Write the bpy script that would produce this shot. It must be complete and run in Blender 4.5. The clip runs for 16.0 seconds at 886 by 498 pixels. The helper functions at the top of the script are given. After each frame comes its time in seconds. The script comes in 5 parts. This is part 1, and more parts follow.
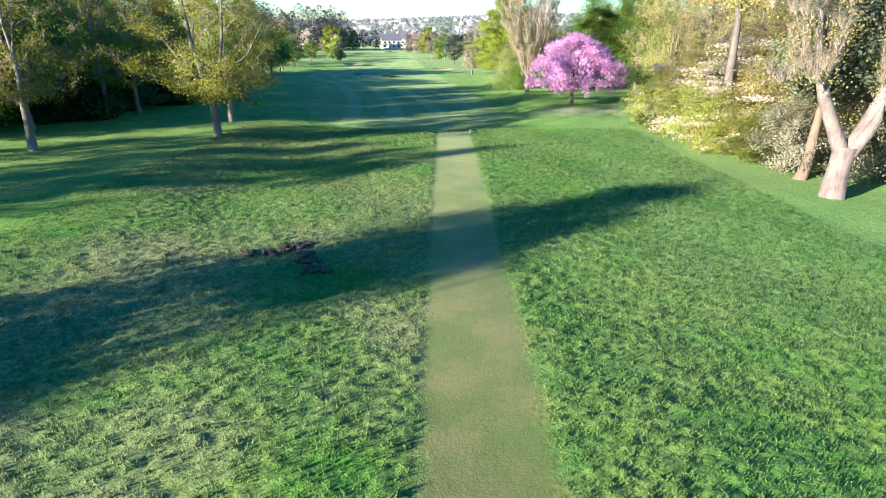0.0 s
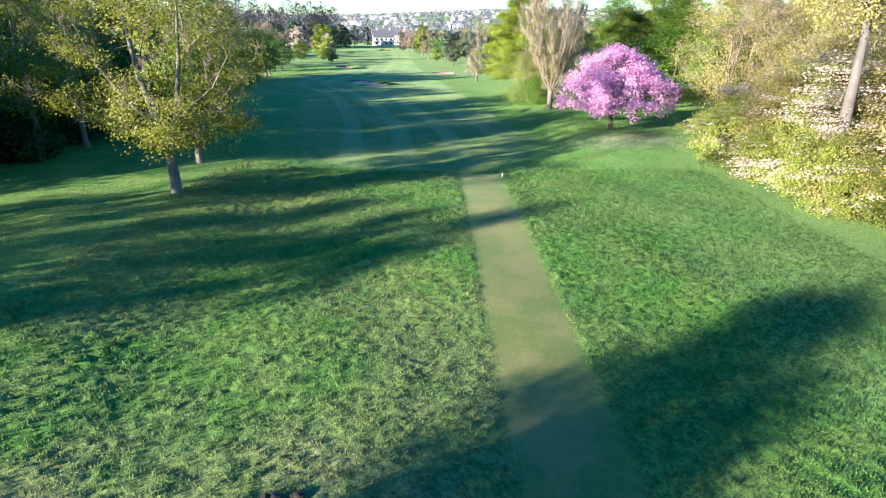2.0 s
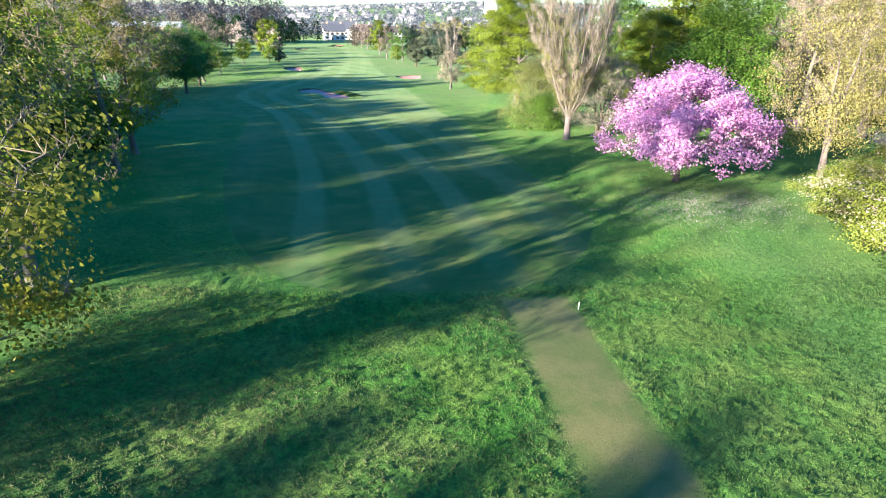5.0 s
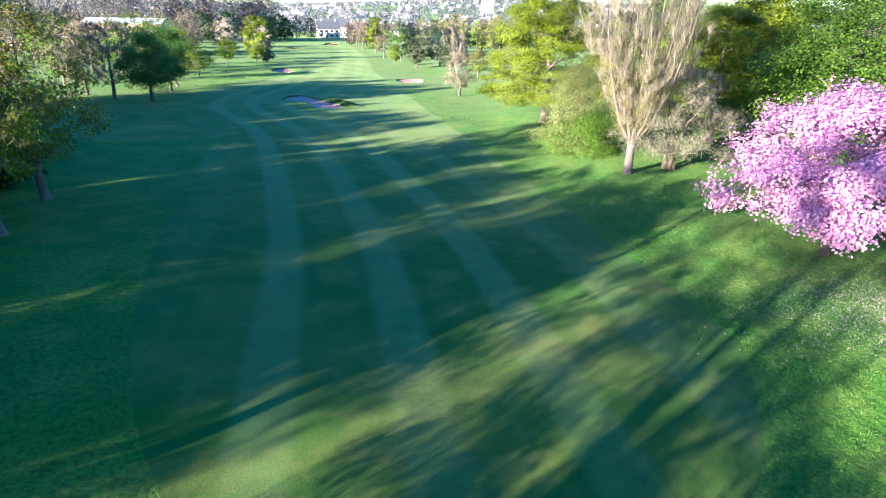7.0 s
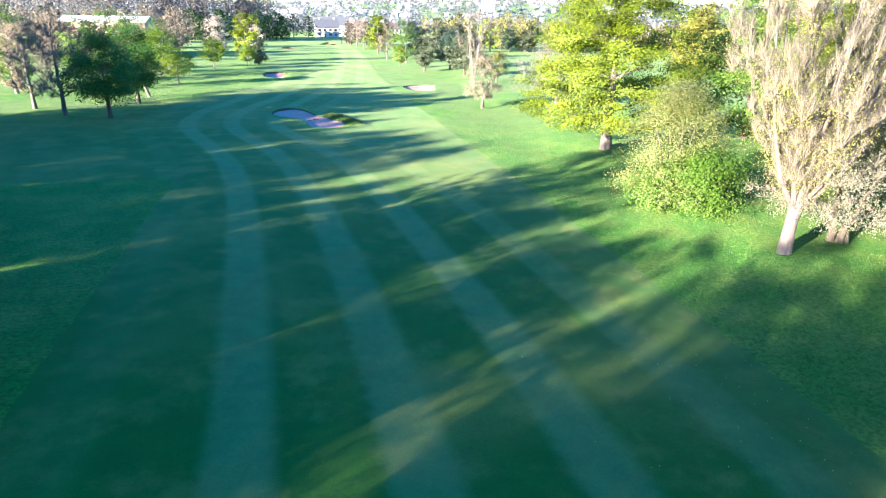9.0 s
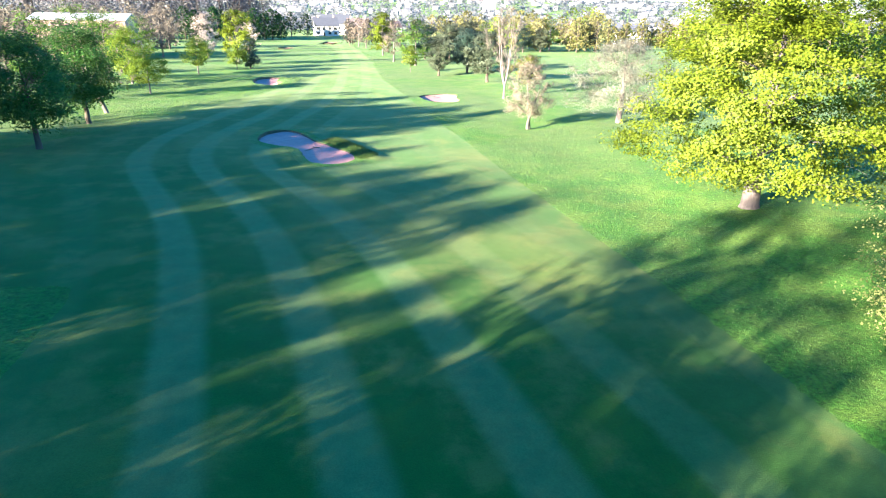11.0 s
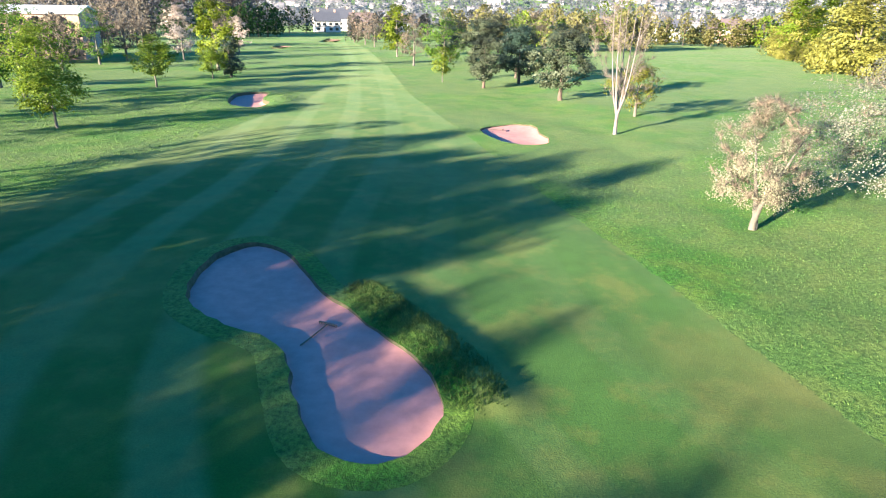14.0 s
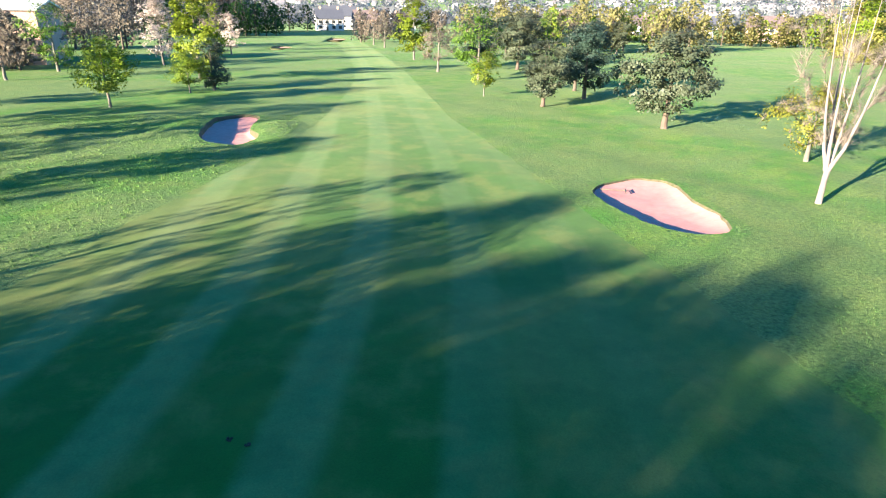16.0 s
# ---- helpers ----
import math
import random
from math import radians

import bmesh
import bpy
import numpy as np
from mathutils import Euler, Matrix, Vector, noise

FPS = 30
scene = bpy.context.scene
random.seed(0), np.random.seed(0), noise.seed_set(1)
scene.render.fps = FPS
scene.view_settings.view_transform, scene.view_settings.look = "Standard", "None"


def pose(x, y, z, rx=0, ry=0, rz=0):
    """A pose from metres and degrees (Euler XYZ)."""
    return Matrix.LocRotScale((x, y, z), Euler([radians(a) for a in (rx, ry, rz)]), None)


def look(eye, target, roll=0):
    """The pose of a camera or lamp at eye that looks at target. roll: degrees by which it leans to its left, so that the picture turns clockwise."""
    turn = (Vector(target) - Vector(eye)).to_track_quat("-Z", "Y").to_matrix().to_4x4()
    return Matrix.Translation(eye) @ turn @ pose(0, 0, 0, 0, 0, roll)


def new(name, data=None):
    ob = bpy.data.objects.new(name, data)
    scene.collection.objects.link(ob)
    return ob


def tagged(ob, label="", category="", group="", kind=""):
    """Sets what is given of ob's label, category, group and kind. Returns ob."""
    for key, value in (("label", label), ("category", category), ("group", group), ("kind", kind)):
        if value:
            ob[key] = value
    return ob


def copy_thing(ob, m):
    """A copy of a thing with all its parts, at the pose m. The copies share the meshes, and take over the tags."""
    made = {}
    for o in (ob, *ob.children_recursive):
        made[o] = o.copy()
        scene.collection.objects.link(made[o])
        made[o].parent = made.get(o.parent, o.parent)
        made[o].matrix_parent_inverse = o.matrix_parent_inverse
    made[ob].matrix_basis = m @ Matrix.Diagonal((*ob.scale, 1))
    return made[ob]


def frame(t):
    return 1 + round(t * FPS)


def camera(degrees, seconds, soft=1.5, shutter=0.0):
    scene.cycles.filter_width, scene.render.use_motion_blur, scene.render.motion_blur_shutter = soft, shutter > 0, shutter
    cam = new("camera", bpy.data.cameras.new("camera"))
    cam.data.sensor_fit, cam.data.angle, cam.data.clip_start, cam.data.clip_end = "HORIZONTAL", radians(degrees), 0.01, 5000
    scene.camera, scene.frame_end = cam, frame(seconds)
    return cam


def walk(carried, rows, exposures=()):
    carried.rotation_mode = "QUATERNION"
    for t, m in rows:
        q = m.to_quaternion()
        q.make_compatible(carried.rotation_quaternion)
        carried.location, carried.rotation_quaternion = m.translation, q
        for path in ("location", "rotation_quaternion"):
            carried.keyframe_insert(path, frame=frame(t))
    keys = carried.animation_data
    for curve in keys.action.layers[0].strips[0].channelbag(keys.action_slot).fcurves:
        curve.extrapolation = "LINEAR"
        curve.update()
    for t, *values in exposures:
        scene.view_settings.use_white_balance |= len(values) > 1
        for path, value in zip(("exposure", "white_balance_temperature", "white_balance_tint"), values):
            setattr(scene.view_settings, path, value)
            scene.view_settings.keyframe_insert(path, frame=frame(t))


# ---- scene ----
cam = camera(74.3, 16.0, soft=1.1)
METRES, EYE, TILT, LEAN, TURN = 120.0, 6.7, 0.0, 0.0, 0.0
ROWS = [
    (0.0, 0.0, 0.0, 0.0, 0.14, -19.73, -0.4),
    (0.5, -0.0037, 0.0199, 0.0029, 0.14, -19.82, -0.38),
    (1.0, -0.0077, 0.0423, 0.006, 0.12, -19.93, -0.36),
    (1.5, -0.012, 0.0635, 0.0086, 0.09, -20.03, -0.37),
    (2.0, -0.0172, 0.0867, 0.0116, -0.72, -20.18, -0.38),
    (2.5, -0.022, 0.1081, 0.0143, -2.22, -20.31, -0.38),
    (3.0, -0.0268, 0.1317, 0.0175, -3.54, -20.46, -0.39),
    (3.5, -0.0307, 0.1535, 0.0194, -4.19, -20.56, -0.41),
    (4.0, -0.034, 0.1778, 0.0204, -4.69, -20.65, -0.43),
    (6.5, -0.0408, 0.3027, 0.021, -5.61, -20.94, -0.79),
    (7.0, -0.0424, 0.3308, 0.0208, -5.71, -20.98, -0.77),
    (7.5, -0.0442, 0.3572, 0.0209, -5.74, -21.02, -0.76),
    (8.0, -0.046, 0.3872, 0.021, -5.77, -21.03, -0.74),
    (8.5, -0.0486, 0.4153, 0.021, -5.8, -21.05, -0.82),
    (9.0, -0.0514, 0.4469, 0.021, -5.83, -21.11, -0.78),
    (11.5, -0.0689, 0.6174, 0.0192, -5.96, -21.3, -0.71),
    (12.0, -0.073, 0.6577, 0.0187, -5.97, -21.36, -0.69),
    (12.5, -0.0772, 0.6962, 0.018, -5.99, -21.4, -0.73),
    (13.0, -0.0818, 0.7393, 0.0174, -5.99, -21.47, -0.72),
    (13.5, -0.0862, 0.7797, 0.0172, -5.98, -21.57, -0.74),
    (14.0, -0.0915, 0.8238, 0.0168, -5.98, -21.64, -0.75),
    (14.5, -0.0962, 0.8641, 0.0162, -5.98, -21.7, -0.75),
    (15.0, -0.1016, 0.9079, 0.0155, -5.94, -21.77, -0.77),
    (15.5, -0.1066, 0.9482, 0.0152, -5.89, -21.82, -0.76),
    (16.0, -0.1127, 0.9914, 0.0149, -5.9, -21.83, -0.73),
]
STOPS = 2.85
walk(cam, [(t, pose(0, 0, EYE, TILT, LEAN, TURN) @ pose(METRES * x, METRES * y, METRES * z, 90 + pitch, roll, yaw)) for t, x, y, z, yaw, pitch, roll in ROWS],
     exposures=[(t, STOPS + d, k, 6) for t, d, k in ((0.0, -0.06, 5300), (4.0, -0.06, 5200), (7.0, 0.16, 5200), (9.0, 0.58, 5250), (11.5, 0.48, 5400), (12.5, 0.22, 5450), (14.0, -0.06, 5550), (15.0, -0.16, 5600), (16.0, 0.04, 5600))])

# ---- world and sun: low morning sun behind and to the left ----
ALONG = radians(36.0)          # the way the shadows fall, from +x towards +y
SUN_UP = radians(13.0)
CA, SA = math.cos(ALONG), math.sin(ALONG)


def aq(a, q):
    """A place from metres along the shadows and metres across them."""
    return a * CA - q * SA, a * SA + q * CA


world = bpy.data.worlds.new("sky")
scene.world = world
world.use_nodes = True
wt = world.node_tree
sky = wt.nodes.new("ShaderNodeTexSky")
sky.sky_type = "NISHITA"
sky.sun_disc = False
sky.sun_elevation = SUN_UP
sky.sun_rotation = math.atan2(-CA, -SA)
sky.air_density, sky.dust_density, sky.ozone_density = 1.1, 0.25, 3.0
bg = wt.nodes["Background"]
deep_sky = wt.nodes.new("ShaderNodeHueSaturation")
deep_sky.inputs["Saturation"].default_value = 1.34
wt.links.new(sky.outputs[0], deep_sky.inputs["Color"])
wt.links.new(deep_sky.outputs[0], bg.inputs[0])
bg.inputs[1].default_value = 0.056

sun_data = bpy.data.lights.new("sun", "SUN")
sun_data.energy, sun_data.angle, sun_data.color = 5.4, radians(0.6), (1.0, 0.765, 0.47)
sun = new("sun", sun_data)
toward = Vector((-CA * math.cos(SUN_UP), -SA * math.cos(SUN_UP), math.sin(SUN_UP)))
sun.matrix_world = look(toward * 300, (0, 0, 0))


# ---- materials ----
def material(name):
    m = bpy.data.materials.new(name)
    m.use_nodes = True
    nt = m.node_tree
    return m, nt, nt.nodes["Principled BSDF"], nt.nodes["Material Output"]


def node(nt, kind, **values):
    n = nt.nodes.new(kind)
    for key, value in values.items():
        n.inputs[key].default_value = value
    return n


def noise_tex(nt, vec, scale, detail=4.0, rough=0.6):
    n = node(nt, "ShaderNodeTexNoise", Scale=scale, Detail=detail, Roughness=rough)
    if vec is not None:
        nt.links.new(vec, n.inputs["Vector"])
    return n.outputs["Fac"]


def ramp(nt, fac, *stops):
    n = nt.nodes.new("ShaderNodeValToRGB")
    while len(n.color_ramp.elements) < len(stops):
        n.color_ramp.elements.new(0.5)
    for e, (p, c) in zip(n.color_ramp.elements, stops):
        e.position, e.color = p, (*c, 1) if len(c) == 3 else c
    nt.links.new(fac, n.inputs[0])
    return n.outputs[0]


def mix(nt, fac, a, b, blend="MIX"):
    n = nt.nodes.new("ShaderNodeMix")
    n.data_type, n.blend_type = "RGBA", blend
    for sock, v in ((n.inputs[0], fac), (n.inputs[6], a), (n.inputs[7], b)):
        if isinstance(v, (int, float)):
            sock.default_value = v
        elif isinstance(v, tuple):
            sock.default_value = (*v, 1)
        else:
            nt.links.new(v, sock)
    return n.outputs[2]


def maths(nt, op, a, b=0.0, c=0.0, clamp=False):
    n = nt.nodes.new("ShaderNodeMath")
    n.operation, n.use_clamp = op, clamp
    for sock, v in zip(n.inputs, (a, b, c)):
        if isinstance(v, (int, float)):
            sock.default_value = v
        else:
            nt.links.new(v, sock)
    return n.outputs[0]


def step(nt, v, lo, hi):
    n = nt.nodes.new("ShaderNodeMapRange")
    n.interpolation_type = "SMOOTHSTEP"
    n.inputs[1].default_value, n.inputs[2].default_value = lo, hi
    nt.links.new(v, n.inputs[0])
    return n.outputs[0]


def bump(nt, bsdf, height, strength, distance):
    b = node(nt, "ShaderNodeBump", Strength=strength, Distance=distance)
    nt.links.new(height, b.inputs["Height"])
    nt.links.new(b.outputs[0], bsdf.inputs["Normal"])


def leaf_material(name, dark, mid, light, through_share=0.45, rough=0.55, even=0.7):
    """Leaves: each leaf its own shade, clumps a little lighter or darker, some light comes through."""
    m, nt, bsdf, out = material(name)
    geo = nt.nodes.new("ShaderNodeNewGeometry")
    dark, light = (tuple(even * m + (1 - even) * e for e, m in zip(end, mid)) for end in (dark, light))
    col = ramp(nt, geo.outputs["Random Per Island"], (0.0, dark), (0.5, mid), (1.0, light))
    tc = nt.nodes.new("ShaderNodeTexCoord")
    # shading normals bent outward from the crown's middle, to even its light
    out_way, blend, unit = (nt.nodes.new("ShaderNodeVectorMath") for k in range(3))
    out_way.operation, blend.operation, unit.operation = "SUBTRACT", "MULTIPLY_ADD", "NORMALIZE"
    nt.links.new(tc.outputs["Generated"], out_way.inputs[0])
    out_way.inputs[1].default_value = (0.5, 0.5, 0.35)
    nt.links.new(out_way.outputs[0], blend.inputs[0])
    blend.inputs[1].default_value = (1.9, 1.9, 1.9)
    nt.links.new(geo.outputs["Normal"], blend.inputs[2])
    nt.links.new(blend.outputs[0], unit.inputs[0])
    nt.links.new(unit.outputs[0], bsdf.inputs["Normal"])
    big = noise_tex(nt, tc.outputs["Object"], 0.9, 3)
    col = mix(nt, 0.6, col, ramp(nt, big, (0.3, (0.6, 0.6, 0.6)), (0.7, (1.2, 1.2, 1.15))), "MULTIPLY")
    tuft = noise_tex(nt, tc.outputs["Object"], 3.4, 2)
    col = mix(nt, 0.7, col, ramp(nt, tuft, (0.34, (0.62, 0.66, 0.62)), (0.64, (1.34, 1.3, 1.26))), "MULTIPLY")
    nt.links.new(col, bsdf.inputs["Base Color"])
    bsdf.inputs["Roughness"].default_value = rough
    bsdf.inputs["Specular IOR Level"].default_value = 0.3
    tr = nt.nodes.new("ShaderNodeBsdfTranslucent")
    nt.links.new(col, tr.inputs[0])
    ms = node(nt, "ShaderNodeMixShader", Fac=through_share)
    nt.links.new(bsdf.outputs[0], ms.inputs[1])
    nt.links.new(tr.outputs[0], ms.inputs[2])
    nt.links.new(ms.outputs[0], out.inputs[0])
    return m


def bark_material(name, dark, light, scale=7.0):
    m, nt, bsdf, out = material(name)
    tc = nt.nodes.new("ShaderNodeTexCoord")
    mp = nt.nodes.new("ShaderNodeMapping")
    mp.inputs["Scale"].default_value = (1, 1, 0.22)
    nt.links.new(tc.outputs["Object"], mp.inputs[0])
    grain = noise_tex(nt, mp.outputs[0], scale, 6, 0.7)
    patch = noise_tex(nt, tc.outputs["Object"], 1.3, 3)
    col = mix(nt, 0.5, ramp(nt, grain, (0.3, dark), (0.7, light)), ramp(nt, patch, (0.35, dark), (0.65, light)))
    nt.links.new(col, bsdf.inputs["Base Color"])
    bsdf.inputs["Roughness"].default_value = 0.9
    bump(nt, bsdf, grain, 0.8, 0.05)
    return m


def plain_material(name, a, b, scale, rough=0.8, metal=0.0, bump_by=0.2):
    m, nt, bsdf, out = material(name)
    tc = nt.nodes.new("ShaderNodeTexCoord")
    n1 = noise_tex(nt, tc.outputs["Object"], scale, 5)
    nt.links.new(ramp(nt, n1, (0.3, a), (0.7, b)), bsdf.inputs["Base Color"])
    bsdf.inputs["Roughness"].default_value = rough
    bsdf.inputs["Metallic"].default_value = metal
    bump(nt, bsdf, n1, bump_by, 0.02)
    return m


def grass_material():
    """Rough, mown fairway with stripes, and the mown walk, told apart by distances kept on the sheet."""
    m, nt, bsdf, out = material("grass")
    tc = nt.nodes.new("ShaderNodeTexCoord")
    pos = tc.outputs["Object"]

    def attr(name):
        a = nt.nodes.new("ShaderNodeAttribute")
        a.attribute_name = name
        return a.outputs["Fac"]
    wob = noise_tex(nt, pos, 2.2, 4)
    wob = maths(nt, "MULTIPLY", maths(nt, "SUBTRACT", wob, 0.5), 0.5)
    fair = step(nt, maths(nt, "ADD", attr("fair"), wob), -0.06, 0.06)
    walkway = step(nt, maths(nt, "ADD", attr("strip"), maths(nt, "MULTIPLY", wob, 1.5)), -0.3, 0.3)
    broad = noise_tex(nt, pos, 0.07, 4)
    mid = noise_tex(nt, pos, 0.45, 5)
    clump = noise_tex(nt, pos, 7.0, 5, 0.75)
    fine = noise_tex(nt, pos, 22.0, 3, 0.7)
    rough_c = mix(nt, step(nt, mid, 0.40, 0.64), (0.042, 0.140, 0.010), (0.102, 0.174, 0.024))
    rough_c = mix(nt, maths(nt, "MULTIPLY", attr("clipped"), 0.7), rough_c, mix(nt, mid, (0.070, 0.165, 0.036), (0.120, 0.200, 0.060)))
    rough_c = mix(nt, maths(nt, "MULTIPLY", step(nt, broad, 0.38, 0.55), attr("dry")), rough_c, mix(nt, clump, (0.10, 0.140, 0.050), (0.18, 0.175, 0.088)))
    # shade between the tussocks put into the colour, from the bump's own noise
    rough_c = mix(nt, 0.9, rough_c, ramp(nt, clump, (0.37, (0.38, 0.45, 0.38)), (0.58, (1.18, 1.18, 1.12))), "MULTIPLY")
    u = attr("stripe")
    fr = maths(nt, "FRACT", maths(nt, "ADD", u, maths(nt, "MULTIPLY", wob, 0.12)))
    pale = maths(nt, "MULTIPLY", step(nt, fr, 0.0, 0.12), maths(nt, "SUBTRACT", 1.0, step(nt, fr, 0.38, 0.52)))
    pale = maths(nt, "MULTIPLY", pale, attr("mown"))
    pale = maths(nt, "MULTIPLY", pale, maths(nt, "MULTIPLY_ADD", mid, 0.9, 0.45), clamp=True)
    pale = maths(nt, "MAXIMUM", pale, maths(nt, "MULTIPLY", step(nt, u, 2.1, 2.9), 0.22))
    fair_c = mix(nt, pale, (0.030, 0.094, 0.010), (0.098, 0.158, 0.056))
    fair_c = mix(nt, maths(nt, "MULTIPLY", step(nt, mid, 0.46, 0.66), 0.45), fair_c, (0.155, 0.152, 0.040))
    fair_c = mix(nt, maths(nt, "MULTIPLY", step(nt, broad, 0.45, 0.65), 0.45), fair_c, (0.165, 0.160, 0.046))
    mottle = noise_tex(nt, pos, 1.1, 5, 0.65)
    fair_c = mix(nt, 0.7, fair_c, ramp(nt, mottle, (0.3, (0.78, 0.80, 0.78)), (0.7, (1.15, 1.14, 1.12))), "MULTIPLY")
    strip_c = mix(nt, step(nt, mid, 0.40, 0.62), (0.086, 0.112, 0.032), (0.135, 0.132, 0.052))
    strip_c = mix(nt, 0.4, strip_c, ramp(nt, clump, (0.3, (0.7, 0.72, 0.7)), (0.65, (1.1, 1.1, 1.1))), "MULTIPLY")
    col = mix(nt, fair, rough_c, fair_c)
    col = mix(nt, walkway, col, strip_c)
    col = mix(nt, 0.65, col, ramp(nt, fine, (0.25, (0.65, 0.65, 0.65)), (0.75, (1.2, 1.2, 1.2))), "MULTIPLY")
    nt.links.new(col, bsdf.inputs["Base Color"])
    bsdf.inputs["Roughness"].default_value = 0.85
    bsdf.inputs["Specular IOR Level"].default_value = 0.2
    bsdf.inputs["Sheen Weight"].default_value = 0.07
    bsdf.inputs["Sheen Tint"].default_value = (0.60, 0.80, 0.44, 1)
    bsdf.inputs["Sheen Roughness"].default_value = 0.4
    short = maths(nt, "MAXIMUM", fair, walkway)
    relief = maths(nt, "MULTIPLY_ADD", maths(nt, "SUBTRACT", clump, 0.5), maths(nt, "SUBTRACT", 1.0, maths(nt, "MULTIPLY", short, 0.93)), maths(nt, "MULTIPLY", fine, 0.10))
    bump(nt, bsdf, relief, 0.85, 0.11)
    return m


GRASS = grass_material()
def blade_material(name, share, dim):
    """Grass blades, greener or drier in the same patches as the sheet below."""
    m, nt, bsdf, out = material(name)
    geo = nt.nodes.new("ShaderNodeNewGeometry")
    tc = nt.nodes.new("ShaderNodeTexCoord")
    rnd_leaf = geo.outputs["Random Per Island"]
    green = ramp(nt, rnd_leaf, (0.0, (0.038, 0.125, 0.014)), (0.5, (0.070, 0.172, 0.025)), (1.0, (0.125, 0.205, 0.045)))
    straw = ramp(nt, rnd_leaf, (0.0, (0.085, 0.125, 0.040)), (0.5, (0.150, 0.180, 0.070)), (1.0, (0.250, 0.240, 0.125)))
    col = mix(nt, maths(nt, "MULTIPLY", step(nt, noise_tex(nt, tc.outputs["Object"], 0.07, 4), 0.38, 0.55), share), green, straw)
    col = mix(nt, 1.0, col, (dim, dim, dim), "MULTIPLY")
    nt.links.new(col, bsdf.inputs["Base Color"])
    bsdf.inputs["Roughness"].default_value = 0.6
    bsdf.inputs["Specular IOR Level"].default_value = 0.2
    return m


# same green blades twice: dimmed for near sun, brightened for the further shade
BLADE = blade_material("grass_blades", 0.25, 0.55)
BLADE_FAR = blade_material("grass_blades_further", 0.25, 1.0)
BLADE_DRY = blade_material("grass_blades_bleached", 0.85, 0.62)
LONG_BLADE = leaf_material("long_grass_blades", (0.035, 0.085, 0.015), (0.07, 0.14, 0.028), (0.14, 0.19, 0.05), 0.3, 0.6, even=0.2)
SAND = plain_material("sand", (0.38, 0.176, 0.168), (0.49, 0.228, 0.215), 2.2, 0.95, 0, 0.5)
TURF_FACE = plain_material("cut_turf", (0.035, 0.040, 0.018), (0.10, 0.085, 0.050), 5, 0.95, 0, 0.6)
SOIL = plain_material("soil", (0.014, 0.011, 0.009), (0.04, 0.03, 0.022), 6, 0.95, 0, 0.8)
BARK = bark_material("bark_grey", (0.065, 0.058, 0.052), (0.18, 0.162, 0.148))
BARK_DARK = bark_material("bark_dark", (0.04, 0.032, 0.027), (0.13, 0.105, 0.085))
BARK_BIRCH = bark_material("bark_birch", (0.10, 0.082, 0.086), (0.25, 0.21, 0.22))
BARK_PALE = bark_material("bark_pale", (0.050, 0.040, 0.042), (0.165, 0.135, 0.142))
BARK_PINE = bark_material("bark_pine", (0.055, 0.038, 0.032), (0.14, 0.10, 0.085))
BARK_MOTTLED = bark_material("bark_mottled", (0.03, 0.027, 0.03), (0.11, 0.10, 0.107), 4)
TWIG = bark_material("twigs_brown", (0.10, 0.078, 0.062), (0.20, 0.16, 0.13), 3)
TWIG_PALE = bark_material("twigs_straw", (0.12, 0.10, 0.085), (0.20, 0.168, 0.145), 3)
L_OLIVE = leaf_material("leaves_olive", (0.060, 0.085, 0.012), (0.175, 0.188, 0.024), (0.36, 0.33, 0.045), even=0.6)
L_GREEN = leaf_material("leaves_green", (0.040, 0.098, 0.012), (0.098, 0.185, 0.024), (0.19, 0.27, 0.042), even=0.6)
L_WOOD = leaf_material("leaves_woodland", (0.045, 0.070, 0.014), (0.125, 0.155, 0.030), (0.26, 0.27, 0.065), even=0.55)
L_DARK = leaf_material("leaves_dark", (0.014, 0.042, 0.012), (0.032, 0.082, 0.022), (0.068, 0.13, 0.036))
L_LIME = leaf_material("leaves_lime", (0.055, 0.098, 0.007), (0.150, 0.200, 0.010), (0.255, 0.290, 0.020), even=0.6)
L_FRESH = leaf_material("leaves_fresh", (0.060, 0.12, 0.010), (0.145, 0.215, 0.016), (0.27, 0.32, 0.03), even=0.6)
L_STRAW = leaf_material("leaves_straw", (0.14, 0.135, 0.04), (0.235, 0.225, 0.075), (0.35, 0.335, 0.13))
L_SAGE = leaf_material("leaves_sage", (0.10, 0.125, 0.04), (0.20, 0.22, 0.08), (0.33, 0.33, 0.15))
L_YELLOW = leaf_material("leaves_yellow", (0.15, 0.145, 0.045), (0.29, 0.265, 0.095), (0.46, 0.41, 0.19))
L_GOLD = leaf_material("leaves_gold", (0.13, 0.14, 0.03), (0.25, 0.25, 0.055), (0.38, 0.36, 0.10))
L_HEDGE = leaf_material("leaves_hedge", (0.085, 0.12, 0.020), (0.19, 0.23, 0.040), (0.34, 0.345, 0.085), even=0.6)
L_MID = leaf_material("leaves_deep_green", (0.026, 0.08, 0.018), (0.058, 0.15, 0.03), (0.11, 0.21, 0.05), even=0.6)
L_PALE = leaf_material("leaves_pale_grey", (0.11, 0.115, 0.085), (0.19, 0.19, 0.15), (0.31, 0.30, 0.26), even=0.6)
L_GREY = leaf_material("leaves_grey", (0.12, 0.125, 0.095), (0.19, 0.19, 0.15), (0.28, 0.27, 0.22))
L_PINE = leaf_material("needles_grey", (0.035, 0.055, 0.035), (0.07, 0.088, 0.058), (0.12, 0.125, 0.085), 0.15)
L_PINEDK = leaf_material("needles_dark", (0.012, 0.028, 0.022), (0.030, 0.055, 0.045), (0.06, 0.09, 0.07), 0.15)
